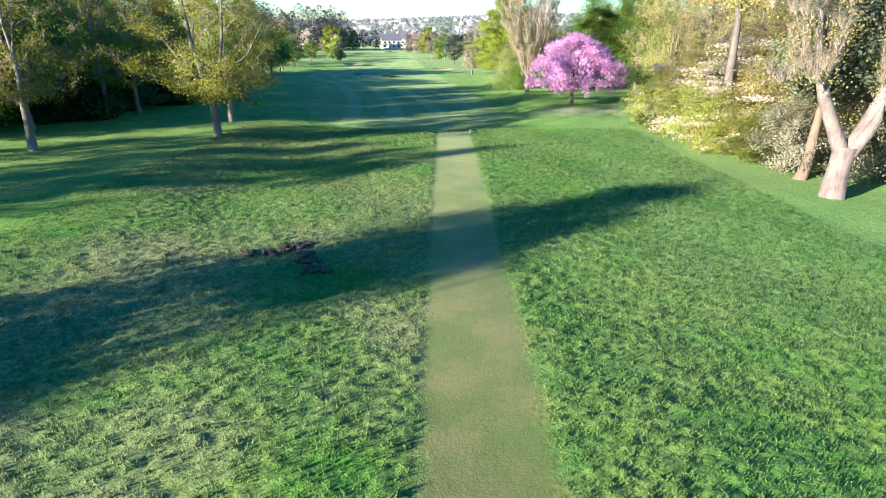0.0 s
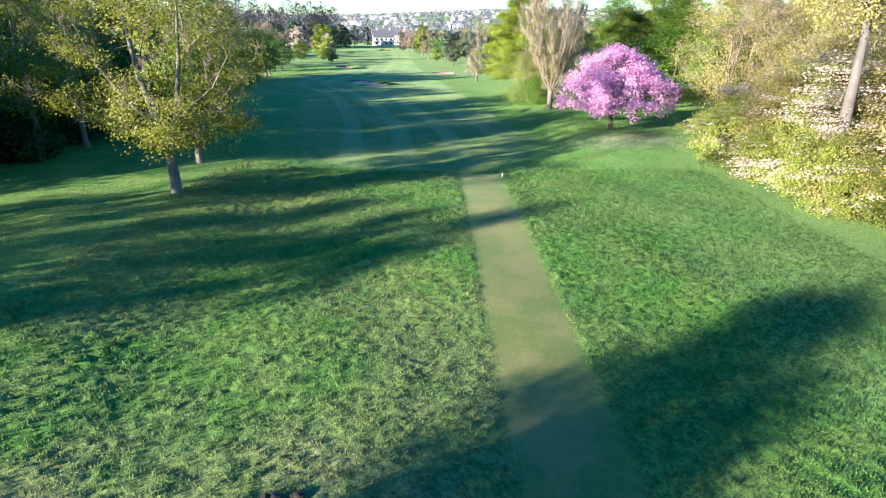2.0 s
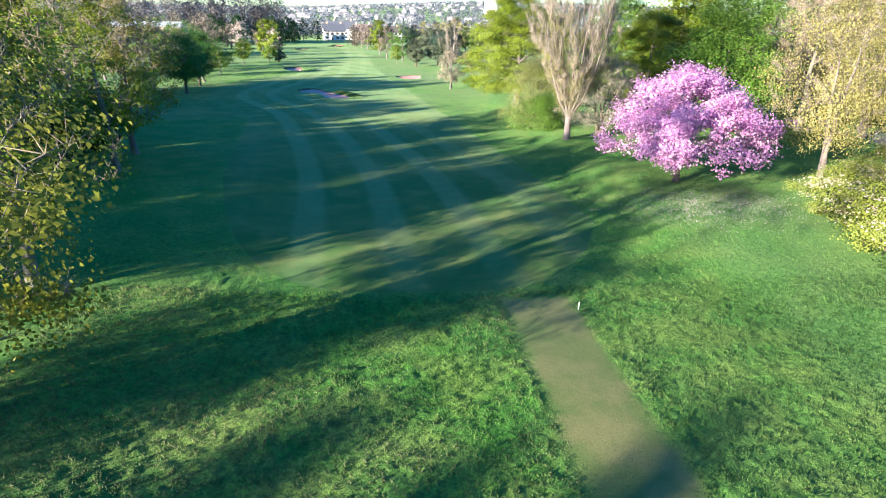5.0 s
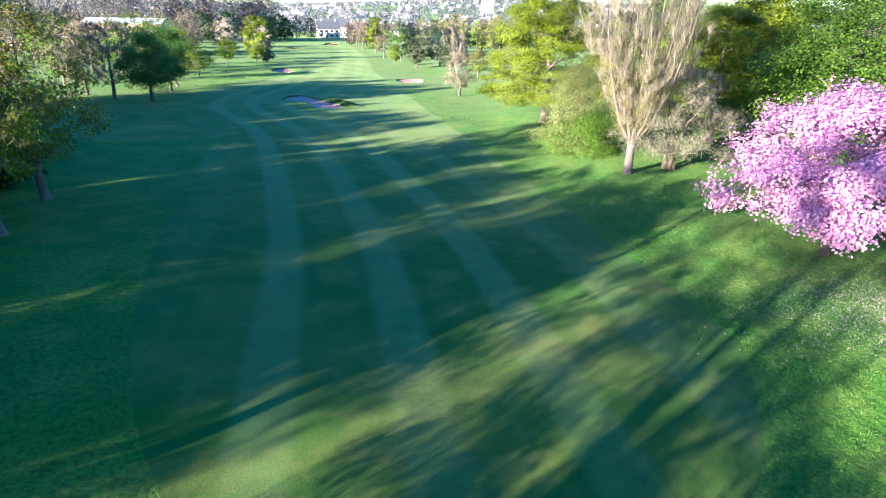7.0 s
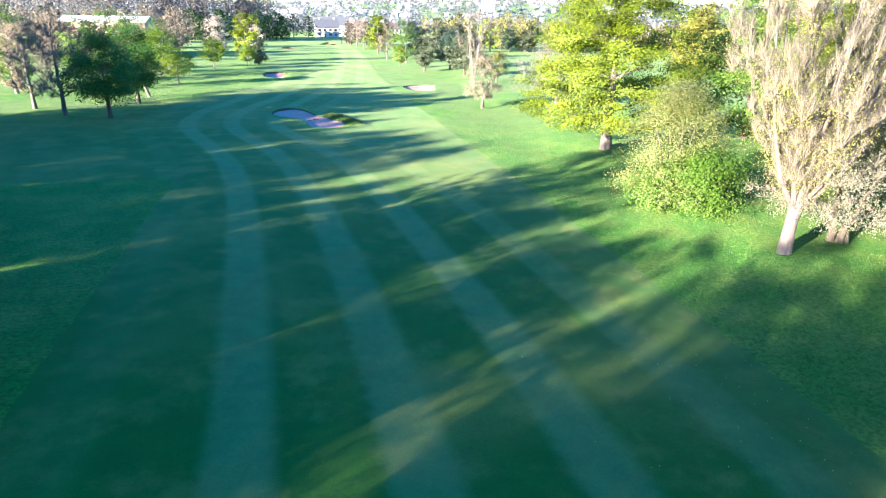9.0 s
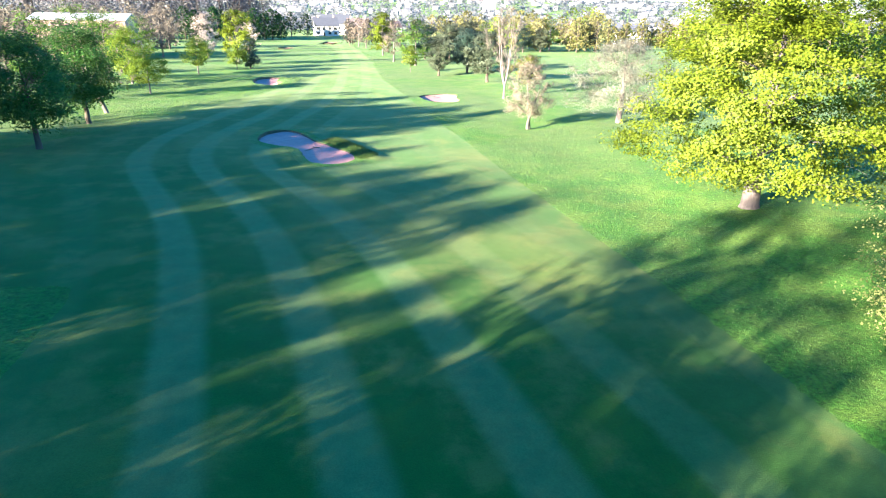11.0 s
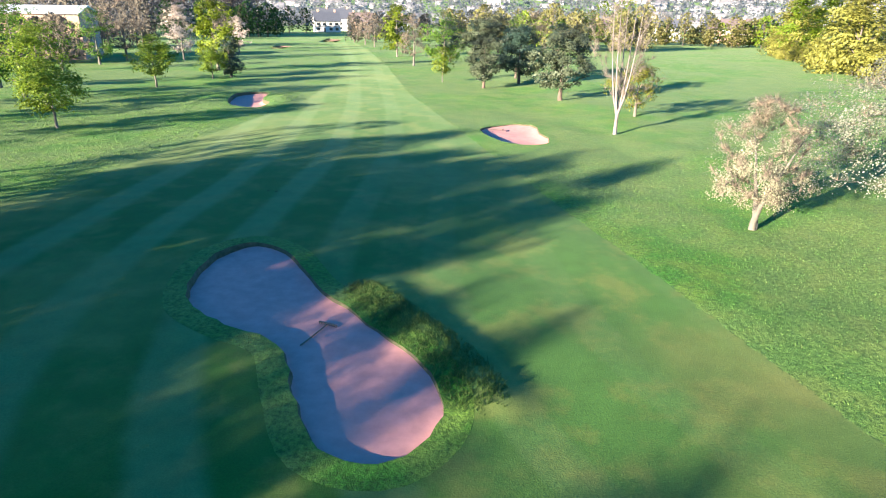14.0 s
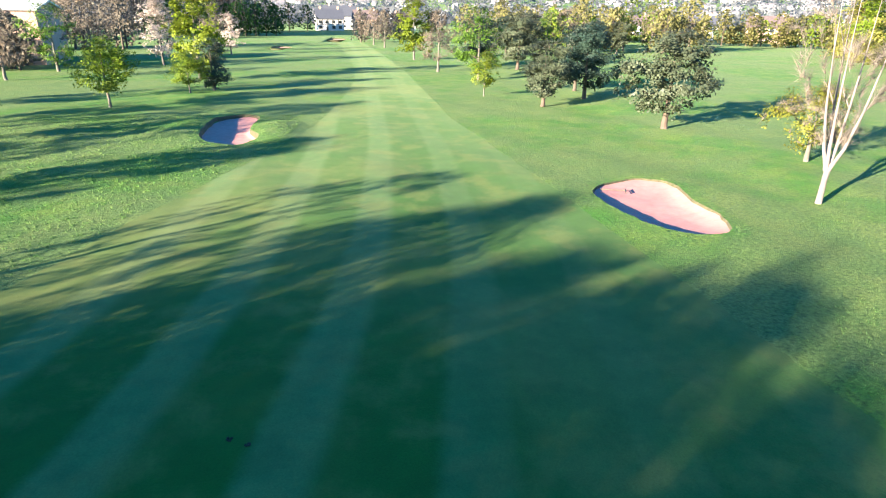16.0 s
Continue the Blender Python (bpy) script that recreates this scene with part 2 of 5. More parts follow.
L_BROWN = leaf_material("buds_brown", (0.09, 0.076, 0.068), (0.15, 0.13, 0.115), (0.22, 0.195, 0.17))
HILL_YELLOW = leaf_material("far_yellow_leaves", (0.09, 0.09, 0.035), (0.17, 0.165, 0.06), (0.28, 0.25, 0.11))
PINK = leaf_material("blossom_pink", (0.34, 0.13, 0.38), (0.58, 0.29, 0.61), (0.82, 0.60, 0.84), 0.5, even=0.4)
SILVER = leaf_material("leaves_silver", (0.12, 0.125, 0.10), (0.215, 0.22, 0.185), (0.36, 0.36, 0.32), 0.35)
CREAM = leaf_material("blossom_cream", (0.14, 0.135, 0.10), (0.245, 0.238, 0.18), (0.39, 0.38, 0.31), 0.35)
WHITE = leaf_material("blossom_white", (0.40, 0.32, 0.31), (0.58, 0.49, 0.47), (0.74, 0.65, 0.63), 0.4)


# ---- mesh helpers ----
def mesh_of(name, verts, faces, mat):
    """A mesh from an array of places and a list of index arrays (n x 3 or n x 4)."""
    me = bpy.data.meshes.new(name)
    verts = np.asarray(verts, np.float32)
    faces = [np.asarray(f, np.int32) for f in faces if len(f)]
    me.vertices.add(len(verts))
    me.vertices.foreach_set("co", verts.ravel())
    loops = np.concatenate([f.ravel() for f in faces])
    sizes = np.concatenate([np.full(len(f), f.shape[1], np.int32) for f in faces])
    me.loops.add(len(loops))
    me.loops.foreach_set("vertex_index", loops)
    me.polygons.add(len(sizes))
    me.polygons.foreach_set("loop_start", np.concatenate([[0], np.cumsum(sizes)[:-1]]).astype(np.int32))
    me.update(calc_edges=True)
    me.materials.append(mat)
    return me


def smooth(me):
    me.polygons.foreach_set("use_smooth", np.ones(len(me.polygons), bool))
    return me


def child(name, me, parent, label=""):
    ob = new(name, me)
    ob.parent = parent
    return tagged(ob, label) if label else ob


def part(name, bm, mat, parent, label=""):
    me = bpy.data.meshes.new(name)
    bm.to_mesh(me)
    bm.free()
    me.materials.append(mat)
    return child(name, me, parent, label)


class Pile:
    """Gathers many pieces of geometry for one mesh."""

    def __init__(self):
        self.v, self.f3, self.f4, self.n = [], [], [], 0

    def add(self, v, f3=(), f4=()):
        self.v.append(np.asarray(v, float))
        if len(f3):
            self.f3.append(np.asarray(f3) + self.n)
        if len(f4):
            self.f4.append(np.asarray(f4) + self.n)
        self.n += len(v)

    def tube(self, path, radii, sides):
        path, radii = np.asarray(path, float), np.asarray(radii, float)
        t = np.gradient(path, axis=0)
        t /= np.linalg.norm(t, axis=1)[:, None] + 1e-9
        ref = np.where(np.abs(t[:, 2:3]) > 0.8, [[1.0, 0, 0]], [[0, 0, 1.0]])
        ref = np.repeat(ref[:1], len(t), 0)
        a = np.cross(t, ref)
        a /= np.linalg.norm(a, axis=1)[:, None] + 1e-9
        b = np.cross(t, a)
        w = np.arange(sides) * 2 * np.pi / sides
        ring = a[:, None] * np.cos(w)[None, :, None] + b[:, None] * np.sin(w)[None, :, None]
        v = (path[:, None] + ring * radii[:, None, None]).reshape(-1, 3)
        i = np.arange(len(path) - 1)[:, None] * sides + np.arange(sides)[None]
        j = np.arange(len(path) - 1)[:, None] * sides + (np.arange(sides)[None] + 1) % sides
        self.add(v, f4=np.stack([i, j, j + sides, i + sides], -1).reshape(-1, 4))

    def spikes(self, at, way, length, radius):
        """Thin three-sided tapering twigs or blades."""
        n = len(at)
        t = way / (np.linalg.norm(way, axis=1)[:, None] + 1e-9)
        a = np.cross(t, np.roll(t, 1, axis=1) + [0.31, 0.17, 0.05])
        a /= np.linalg.norm(a, axis=1)[:, None] + 1e-9
        b = np.cross(t, a)
        v = np.empty((n, 4, 3))
        for k in range(3):
            w = k * 2.0944
            v[:, k] = at + (a * math.cos(w) + b * math.sin(w)) * radius[:, None]
        v[:, 3] = at + t * length[:, None]
        base = np.arange(n)[:, None] * 4
        f = np.concatenate([base + k for k in ([0, 1, 3], [1, 2, 3], [2, 0, 3])])
        self.add(v.reshape(-1, 3), f3=f)

    def leaves(self, at, size, rng, up=0.3, slim=0.36, hang=0.0, face=None):
        """Folded diamond leaves, each apart from the others; face: the way that each one's spray looks."""
        n = len(at)
        nrm = rng.normal(size=(n, 3))
        nrm[:, 2] = np.abs(nrm[:, 2]) * (1 - up) + up * 1.5
        if face is not None:
            nrm = nrm * 0.5 + face
        nrm /= np.linalg.norm(nrm, axis=1)[:, None]
        u = np.cross(nrm, rng.normal(size=(n, 3)))
        u[:, 2] -= hang
        u /= np.linalg.norm(u, axis=1)[:, None] + 1e-9
        w = np.cross(nrm, u)
        s = (size * rng.uniform(0.6, 1.35, n))[:, None]
        v = np.empty((n, 4, 3))
        v[:, 0] = at - u * s * 0.5
        v[:, 1] = at + w * s * slim + nrm * s * 0.12
        v[:, 2] = at + u * s * 0.5
        v[:, 3] = at - w * s * slim + nrm * s * 0.12
        self.add(v.reshape(-1, 3), f4=np.arange(n * 4).reshape(n, 4))

    def mesh(self, name, mat):
        faces = []
        if self.f3:
            faces.append(np.concatenate(self.f3))
        if self.f4:
            faces.append(np.concatenate(self.f4))
        return mesh_of(name, np.concatenate(self.v), faces, mat)


# ---- trees ----
PROFILE = {
    "round": ([0, .12, .3, .5, .75, .92, 1], [.35, .75, .97, 1, .8, .45, .1]),
    "dome": ([0, .1, .25, .5, .75, .92, 1], [.70, .95, 1, .92, .72, .42, .1]),
    "vase": ([0, .15, .4, .7, .9, 1], [.14, .36, .8, 1, .75, .25]),
    "cone": ([0, .1, .3, .6, 1], [.55, 1, .88, .55, .04]),
    "column": ([0, .1, .5, .85, 1], [.3, .8, 1, .7, .12]),
    "flat": ([0, .2, .5, .8, 1], [.35, .9, 1, .8, .35]),
}


def bend(path, rng, amount):
    """A little crookedness along a path."""
    n = len(path)
    wob = np.cumsum(rng.normal(size=(n, 3)) * amount, axis=0)
    wob -= np.linspace(0, 1, n)[:, None] * wob[-1]
    wob[0] = 0
    return path + wob


def tree(name, seed, h, r, base, prof="round", trunk_r=0.2, tips=110, leaves=6000, size=0.16, leaf=None, bark=None,
         twigs=0, twig_len=0.5, twig_mat=None, rise=0.7, spread=0.4, lean=(0, 0), stems=1, shape=None, lobes=0.35, hang=0.0,
         thin=1.0, label="", category="tree", group="", extra=None, slim=0.36, twig_up=0.5, trunk_to=0.72, twig_r=0.012,
         clump=18, clump_r=None, flat=0.6, blossom=None):
    """A tree: tapered trunk with limbs, drawn towards points of an uneven crown, with leaves and twigs at the ends."""
    rng = np.random.default_rng(seed)
    root = tagged(new(name), label, category, group)
    leaf, bark = leaf or L_GREEN, bark or BARK
    shapes = shape or [((0, 0), base, h, r, prof)]
    nodes = []
    paths = extra or []
    if not paths:
        for k in range(stems):
            top = base + (h - base) * trunk_to
            foot = np.array([0.0, 0, -0.12]) if stems == 1 else np.array([*(rng.normal(size=2) * 0.12 * stems ** 0.5), -0.12])
            out = np.array([lean[0], lean[1], 0.0]) if stems == 1 else np.array([*(rng.normal(size=2) * r * 0.35 + lean), 0.0])
            n = 12
            z = np.linspace(0, 1, n)
            p = foot + z[:, None] * np.array([0, 0, top]) + (z ** 1.3)[:, None] * out
            p = bend(p, rng, 0.035 * top / 6)
            rad = trunk_r / (1 if stems == 1 else stems ** 0.45) * (1 - 0.86 * z)
            rad[0] *= 1.45
            rad[1] *= 1.05
            paths.append((p, rad))
    limb = Pile()
    for k, (p, rad) in enumerate(paths):
        p, rad = np.asarray(p, float), np.asarray(rad, float)
        if len(p) > 3:
            p = np.insert(p, 1, p[0] * 0.8 + p[1] * 0.2, axis=0)
            rad = np.insert(rad, 1, rad[1] * 1.12)
        stem = Pile()
        stem.tube(p, rad, 10)
        child("trunk" if k == 0 or not extra else "limb", smooth(stem.mesh("trunk", bark)), root)
        keep = p[:, 2] > min(base * 0.75, h * 0.3)
        nodes += [(*q, w) for q, w in zip(p[keep], rad[keep])]
    # where the crown's ends lie
    pts = []
    areas = np.array([(t - b) * rr * rr for _, b, t, rr, _ in shapes])
    counts = np.maximum(4, (tips * areas / areas.sum()).astype(int))
    for ((cx, cy), b, t, rr, pf), cnt in zip(shapes, counts):
        f = rng.uniform(0.02, 1.0, cnt)
        az = rng.uniform(0, 2 * np.pi, cnt)
        ph = rng.uniform(0, 6.3, 4)
        lobe = 1 + lobes * (0.5 * np.sin(2 * az + ph[0] + 3 * f) + 0.5 * np.sin(3 * az + ph[1] - 5 * f) + 0.4 * np.sin(5 * az + 9 * f + ph[2])) / 1.2
        rad = rr * np.interp(f, *PROFILE[pf]) * lobe * np.sqrt(rng.uniform(0.12, 1.0, cnt))
        lz = (b + f * (t - b)) / h
        pts.append(np.stack([cx + lean[0] * lz + rad * np.cos(az), cy + lean[1] * lz + rad * np.sin(az), b + f * (t - b)], 1))
    pts = np.concatenate(pts)
    axis = np.array([n[:2] for n in nodes]).mean(0)
    order = np.argsort(np.linalg.norm(pts[:, :2] - axis, axis=1))
    arr = np.array(nodes)
    ends = []
    for i in order:
        p = pts[i]
        d = p - arr[:, :3]
        hd = np.linalg.norm(d[:, :2], axis=1)
        cost = np.linalg.norm(d, axis=1) + 0.9 * np.abs(d[:, 2] - rise * hd)
        k = int(np.argmin(cost))
        a, ra = arr[k, :3], arr[k, 3]
        gap = np.linalg.norm(p - a)
        n = 4 if gap < 1.2 else 6
        s = np.linspace(0, 1, n)[:, None]
        ctrl = a + (p - a) * 0.5 + np.array([0, 0, 0.16 * gap * (1 if rise >= 0 else -1)])
        path = (1 - s) ** 2 * a + 2 * s * (1 - s) * ctrl + s ** 2 * p
        path = bend(path, rng, 0.03 * gap / n ** 0.5)
        r0 = min(ra * 0.72, 0.016 + 0.021 * gap * trunk_r / 0.22)
        rads = np.linspace(r0, max(0.006, r0 * 0.22), n)
        limb.tube(path, rads, 5 if r0 > 0.03 else 4)
        arr = np.concatenate([arr, np.concatenate([path[1:], rads[1:, None]], 1)])
        ends.append(path)
    if twigs:
        e = [ends[i] for i in rng.integers(0, len(ends), twigs)]
        s = rng.uniform(0.35, 1.0, twigs)
        at = np.array([p[int(x * (len(p) - 1))] for p, x in zip(e, s)])
        way = np.array([p[-1] - p[0] for p in e])
        way /= np.linalg.norm(way, axis=1)[:, None] + 1e-9
        way = way * 0.6 + rng.normal(size=(twigs, 3)) * 0.45
        way[:, 2] += twig_up
        tw = Pile()
        tw.spikes(at, way, twig_len * rng.uniform(0.5, 1.4, twigs), np.full(twigs, twig_r))
        tagged(child("twig_growth", tw.mesh("twig_growth", twig_mat or TWIG), root, "fine bare twig growth"), kind="stuff")
    tagged(child("branchwork", smooth(limb.mesh("branchwork", bark)), root), kind="stuff")
    centre = pts.mean(0)

    def sprays(count, per, radius, flatness, outer):
        """Places for leaves in sprays along the limbs' outer ends, and the way that each spray faces."""
        k = max(8, count // per)
        e = rng.integers(0, len(ends), k)
        if flatness < 0.3:
            e = rng.choice(rng.integers(0, len(ends), max(6, len(ends) // 4)), k)
        x = rng.beta(*outer, k)
        lens = np.array([len(p) for p in ends])
        pad = np.zeros((len(ends), 6, 3))
        for i, p in enumerate(ends):
            pad[i, :len(p)] = p
        x = x * (lens[e] - 1)
        lo = np.minimum(x.astype(int), lens[e] - 2)
        w = (x - lo)[:, None]
        mid = pad[e, lo] * (1 - w) + pad[e, lo + 1] * w + rng.normal(size=(k, 3)) * spread * np.array([1, 1, 0.75])
        face = mid - centre
        face /= np.linalg.norm(face, axis=1)[:, None] + 1e-6
        face = face * 0.7 + rng.normal(size=(k, 3)) * 0.35 + [0, 0, 0.5]
        share = rng.gamma(2.0, 1.0, k)
        i = rng.choice(k, count, p=share / share.sum())
        at = mid[i] + rng.normal(size=(count, 3)) * radius * (0.6 + 0.4 * np.minimum(share[i, None], 2.5)) * np.array([1, 1, flatness])
        at[:, 2] -= hang * rng.uniform(0, 1, count) ** 2
        at[:, 2] = np.maximum(at[:, 2], 0.08)
        return at, face[i]

    if leaves:
        at, face = sprays(leaves, clump, clump_r or spread * 0.55, flat, (2.2, 1.1))
        cr = Pile()
        cr.leaves(at, size, rng, slim=slim, hang=hang, face=face)
        tagged(child("crown", cr.mesh("crown", leaf), root), kind="stuff")
    if blossom:
        mat, count, wide = blossom
        at, face = sprays(count, 60, 0.30, 0.16, (6.0, 1.5))
        cr = Pile()
        cr.leaves(at + [0, 0, 0.12], wide, rng, up=0.6, slim=0.45, face=face * 0.4 + [0, 0, 0.6])
        tagged(child("blossom", cr.mesh("blossom", mat), root, "flat sprays of pale blossom"), kind="stuff")
    return root


def put(ob, x, y, turn=0.0, scale=1.0):
    ob.matrix_basis = pose(x, y, float(lie(x, y)), 0, 0, turn) @ Matrix.Scale(scale, 4)
    return ob


def again(ob, x, y, turn=0.0, scale=1.0):
    keep = ob.scale.copy()
    ob.scale = (1, 1, 1)
    c = copy_thing(ob, pose(x, y, float(lie(x, y)), 0, 0, turn) @ Matrix.Scale(scale, 4))
    ob.scale = keep
    return c


# ---- ground ----
def sstep(v, lo, hi):
    s = np.clip((v - lo) / (hi - lo), 0, 1)
    return s * s * (3 - 2 * s)


FAIR_Y = [40, 57, 60.5, 75, 93, 105, 123, 152, 171, 213, 260, 320]
FAIR_R = [6.0, 5.9, 5.4, 4.0, 1.9, 0.4, -1.8, -4.9, -7.3, -9.3, -13, -19]
EDGE_Y = [40, 60, 72, 82, 92, 102, 110, 118, 128, 136, 145, 155, 166, 191, 215, 260, 320]
EDGE_L = [-12, -26, -32, -36, -38, -38, -36, -33, -28.5, -25.8, -24, -21.2, -18.6, -17, -17, -21, -27]
CURVE_Y = [40, 63, 70, 81, 90, 98, 105, 110, 117, 123, 129, 140, 160, 220, 320]
CURVE_X = [-4.2, -6.2, -7.5, -9.8, -12.1, -15.0, -19.0, -21.5, -22.2, -21.6, -20.6, -19.0, -18.6, -20.5, -28]


def eased(y, ky, kx):
    """A smooth curve through a few values."""
    d = np.arange(ky[0], ky[-1] + 1.0, 1.0)
    v = np.interp(d, ky, kx)
    k = np.exp(-np.arange(-9, 10) ** 2 / 24.0)
    v = np.convolve(np.pad(v, 9, mode="edge"), k / k.sum(), mode="valid")
    return np.interp(y, d, v)


def fairway_distance(x, y):
    front = y - 46.8 - 9.5 * np.clip(np.abs(x + 3.2) / 9.6, 0, 1.6) ** 3.2
    shaded_side = (x - eased(y, EDGE_Y, EDGE_L)) * (0.05 + 0.95 * sstep(y, 112, 124))
    d = np.minimum(eased(y, FAIR_Y, FAIR_R) - x, shaded_side)
    return np.minimum(np.minimum(d, front), 318 - y)


def mown_strength(x, y):
    """How plainly the mower's stripes show."""
    u = (x - eased(y, CURVE_Y, CURVE_X)) / 4.0
    side = np.interp(u, [-2.6, -1.4, -1.0, 1.6, 2.4, 4.0], [0.1, 0.25, 1.0, 0.9, 0.55, 0.4])
    return side * np.interp(y, [46, 56, 120, 145, 200], [0.35, 1.0, 1.0, 0.95, 0.5])


def dryness(x, y):
    """How far the rough is bleached: most on the open side of the start."""
    return 0.10 + 0.8 * sstep(30 - y, 0, 14) * sstep(2.5 - x, 0, 4) + 0.18 * sstep(46 - y, 0, 12) + 0.4 * sstep(y, 95, 125)


def clipped(x, y):
    """The shorter, paler rough that runs along the foot of the shrubs."""
    return sstep(x - 0.06 * y, 4.5, 7.5) * (1 - sstep(y, 48, 66)) * sstep(y, 8, 22)


def strip_distance(x, y):
    return np.minimum(np.minimum(x + 0.35 + 0.004 * y, 1.95 - x), 46.2 - y)


def loop(points, per=5):
    """A closed smooth curve through a few points."""
    p = np.array(points, float)
    out = []
    for i in range(len(p)):
        a, b, c, d = p[i - 1], p[i], p[(i + 1) % len(p)], p[(i + 2) % len(p)]
        for s in np.arange(per) / per:
            out.append(0.5 * (2 * b + (c - a) * s + (2 * a - 5 * b + 4 * c - d) * s * s + (3 * b - a - 3 * c + d) * s ** 3))
    return np.array(out)


BUNKERS = {
    "twin": loop([(-16.0, 121.6), (-14.5, 120.2), (-13.3, 117.5), (-11.5, 114.7), (-10.0, 112.3), (-9.7, 110.1), (-10.9, 108.6), (-12.5, 109.1), (-13.3, 111.2), (-14.0, 113.4), (-15.7, 114.7), (-17.2, 116.3), (-17.6, 118.6), (-17.2, 120.7)]),
    "east": loop([(-2.6, 147.6), (-1.0, 149.3), (1.1, 149.9), (2.4, 148.6), (2.0, 145.6), (2.1, 143.4), (1.3, 141.1), (-0.5, 140.8), (-1.8, 142.3), (-2.6, 145.0)]),
    "west": loop([(-26.2, 161.6), (-24.7, 160.0), (-23.0, 159.8), (-22.2, 162.0), (-23.4, 165.0), (-23.6, 168.4), (-23.9, 171.2), (-25.4, 172.4), (-27.2, 170.2), (-27.0, 165.0)]),
    "far": loop([(-41.0, 280), (-38.5, 277.5), (-35.8, 279), (-36.2, 284), (-38.5, 288), (-41.2, 286)]),
    "end": loop([(-31, 334), (-27, 332), (-24.5, 336), (-26, 343), (-30, 344), (-32, 339)]),
}


def loop_distance(x, y, ring):
    """Signed distance to a closed curve, negative inside."""
    p = np.stack([x, y], -1)
    best = np.full(x.shape, 1e9)
    inside = np.zeros(x.shape, bool)
    for a, b in zip(ring, np.roll(ring, -1, axis=0)):
        ab = b - a
        s = np.clip(((p - a) @ ab) / (ab @ ab), 0, 1)
        best = np.minimum(best, np.hypot(*(p - a - s[..., None] * ab).transpose(-1, *range(p.ndim - 1))))
        cross = ((a[1] > y) != (b[1] > y)) & (x < (b[0] - a[0]) * (y - a[1]) / (b[1] - a[1] + 1e-12) + a[0])
        inside ^= cross
    return np.where(inside, -best, best)


def ridge(x, y, a, b, wide, tall):
    a, b = np.array(a, float), np.array(b, float)
    p = np.stack([x, y], -1)
    s = np.clip(((p - a) @ (b - a)) / ((b - a) @ (b - a)), 0, 1)
    d2 = ((p - a - s[..., None] * (b - a)) ** 2).sum(-1)
    return tall * np.exp(-d2 / (2 * wide * wide))


def lie(x, y):
    """The height of the grass, without the bunkers' hollows."""
    x, y = np.asarray(x, float), np.asarray(y, float)
    z = 0.05 * np.sin(x * 0.31 + 1.2) * np.sin(y * 0.23) + 0.03 * np.sin(x * 0.83 + y * 0.5)
    z = z + ridge(x, y, (-11.0, 117.0), (-8.3, 110.6), 0.65, 0.26)
    z = z + ridge(x, y, (-15.2, 112.6), (-14.2, 110.0), 0.8, 0.04)
    z = z + ridge(x, y, (-21.6, 166.5), (-20.9, 161.5), 1.3, 0.28)
    z = z + ridge(x, y, (-28.6, 170.0), (-28.2, 163.0), 1.3, 0.3)
    z = z + 0.6 * sstep(x, 5.5, 11.5) * sstep(y, 45, 58) * (1 - 0.6 * sstep(y, 95, 120))
    z = z + 0.5 * sstep(-x, 8.5, 15) * (1 - 0.7 * sstep(y, 58, 80)) * sstep(y, 5, 25)
    d = np.hypot(x, y)
    far = np.clip((d - 620) / 1500, 0, 1)
    z = z + (3 * far ** 2 - 2 * far ** 3) * (60 + 10 * np.sin(x * 0.0021 + 0.7) + 7 * np.sin(x * 0.0053)) + np.clip(d - 2100, 0, 3000) * 0.004
    return z


def value_noise(x, y, size, seed):
    """Smooth random heights from 0 to 1 on a lattice of that size."""
    x, y = x / size, y / size
    xi, yi = np.floor(x), np.floor(y)
    fx, fy = x - xi, y - yi
    fx, fy = fx * fx * (3 - 2 * fx), fy * fy * (3 - 2 * fy)

    def at(a, b):
        return np.abs(np.sin(a * 127.1 + b * 311.7 + seed * 74.7) * 43758.5453) % 1.0
    return (at(xi, yi) * (1 - fx) + at(xi + 1, yi) * fx) * (1 - fy) + (at(xi, yi + 1) * (1 - fx) + at(xi + 1, yi + 1) * fx) * fy


def tussock(x, y):
    """The lumps of the uncut grass, none on the mown parts."""
    x, y = np.asarray(x, float), np.asarray(y, float)
    c, n = math.cos(0.5), math.sin(0.5)
    u, v = x * c + y * n, y * c - x * n
    lump = 0.9 * value_noise(u, v, 0.17, 1) + 0.2 * value_noise(u, v + 3.1, 0.9, 3) - 0.35
    rough = 1 - sstep(np.maximum(fairway_distance(x, y), strip_distance(x, y)), -0.30, -0.02)
    near = (1 - sstep(y, 46, 62)) * (1 - 0.75 * clipped(x, y))
    return (0.025 + 0.065 * near) * np.clip(lump, 0, 1) * rough * (np.abs(x) < 34) * (y < 176)


def graded(mid, grow, far_lo, far_hi):
    """Even steps in the middle that widen towards both ends."""
    up, down, s = [], [], grow
    v = mid[-1]
    while v < far_hi:
        s *= 1.13
        v += min(s, 90)
        up.append(v)
    v, s = mid[0], grow
    while v > far_lo:
        s *= 1.13
        v -= min(s, 90)
        down.append(v)
    return np.array(down[::-1] + list(mid) + up)


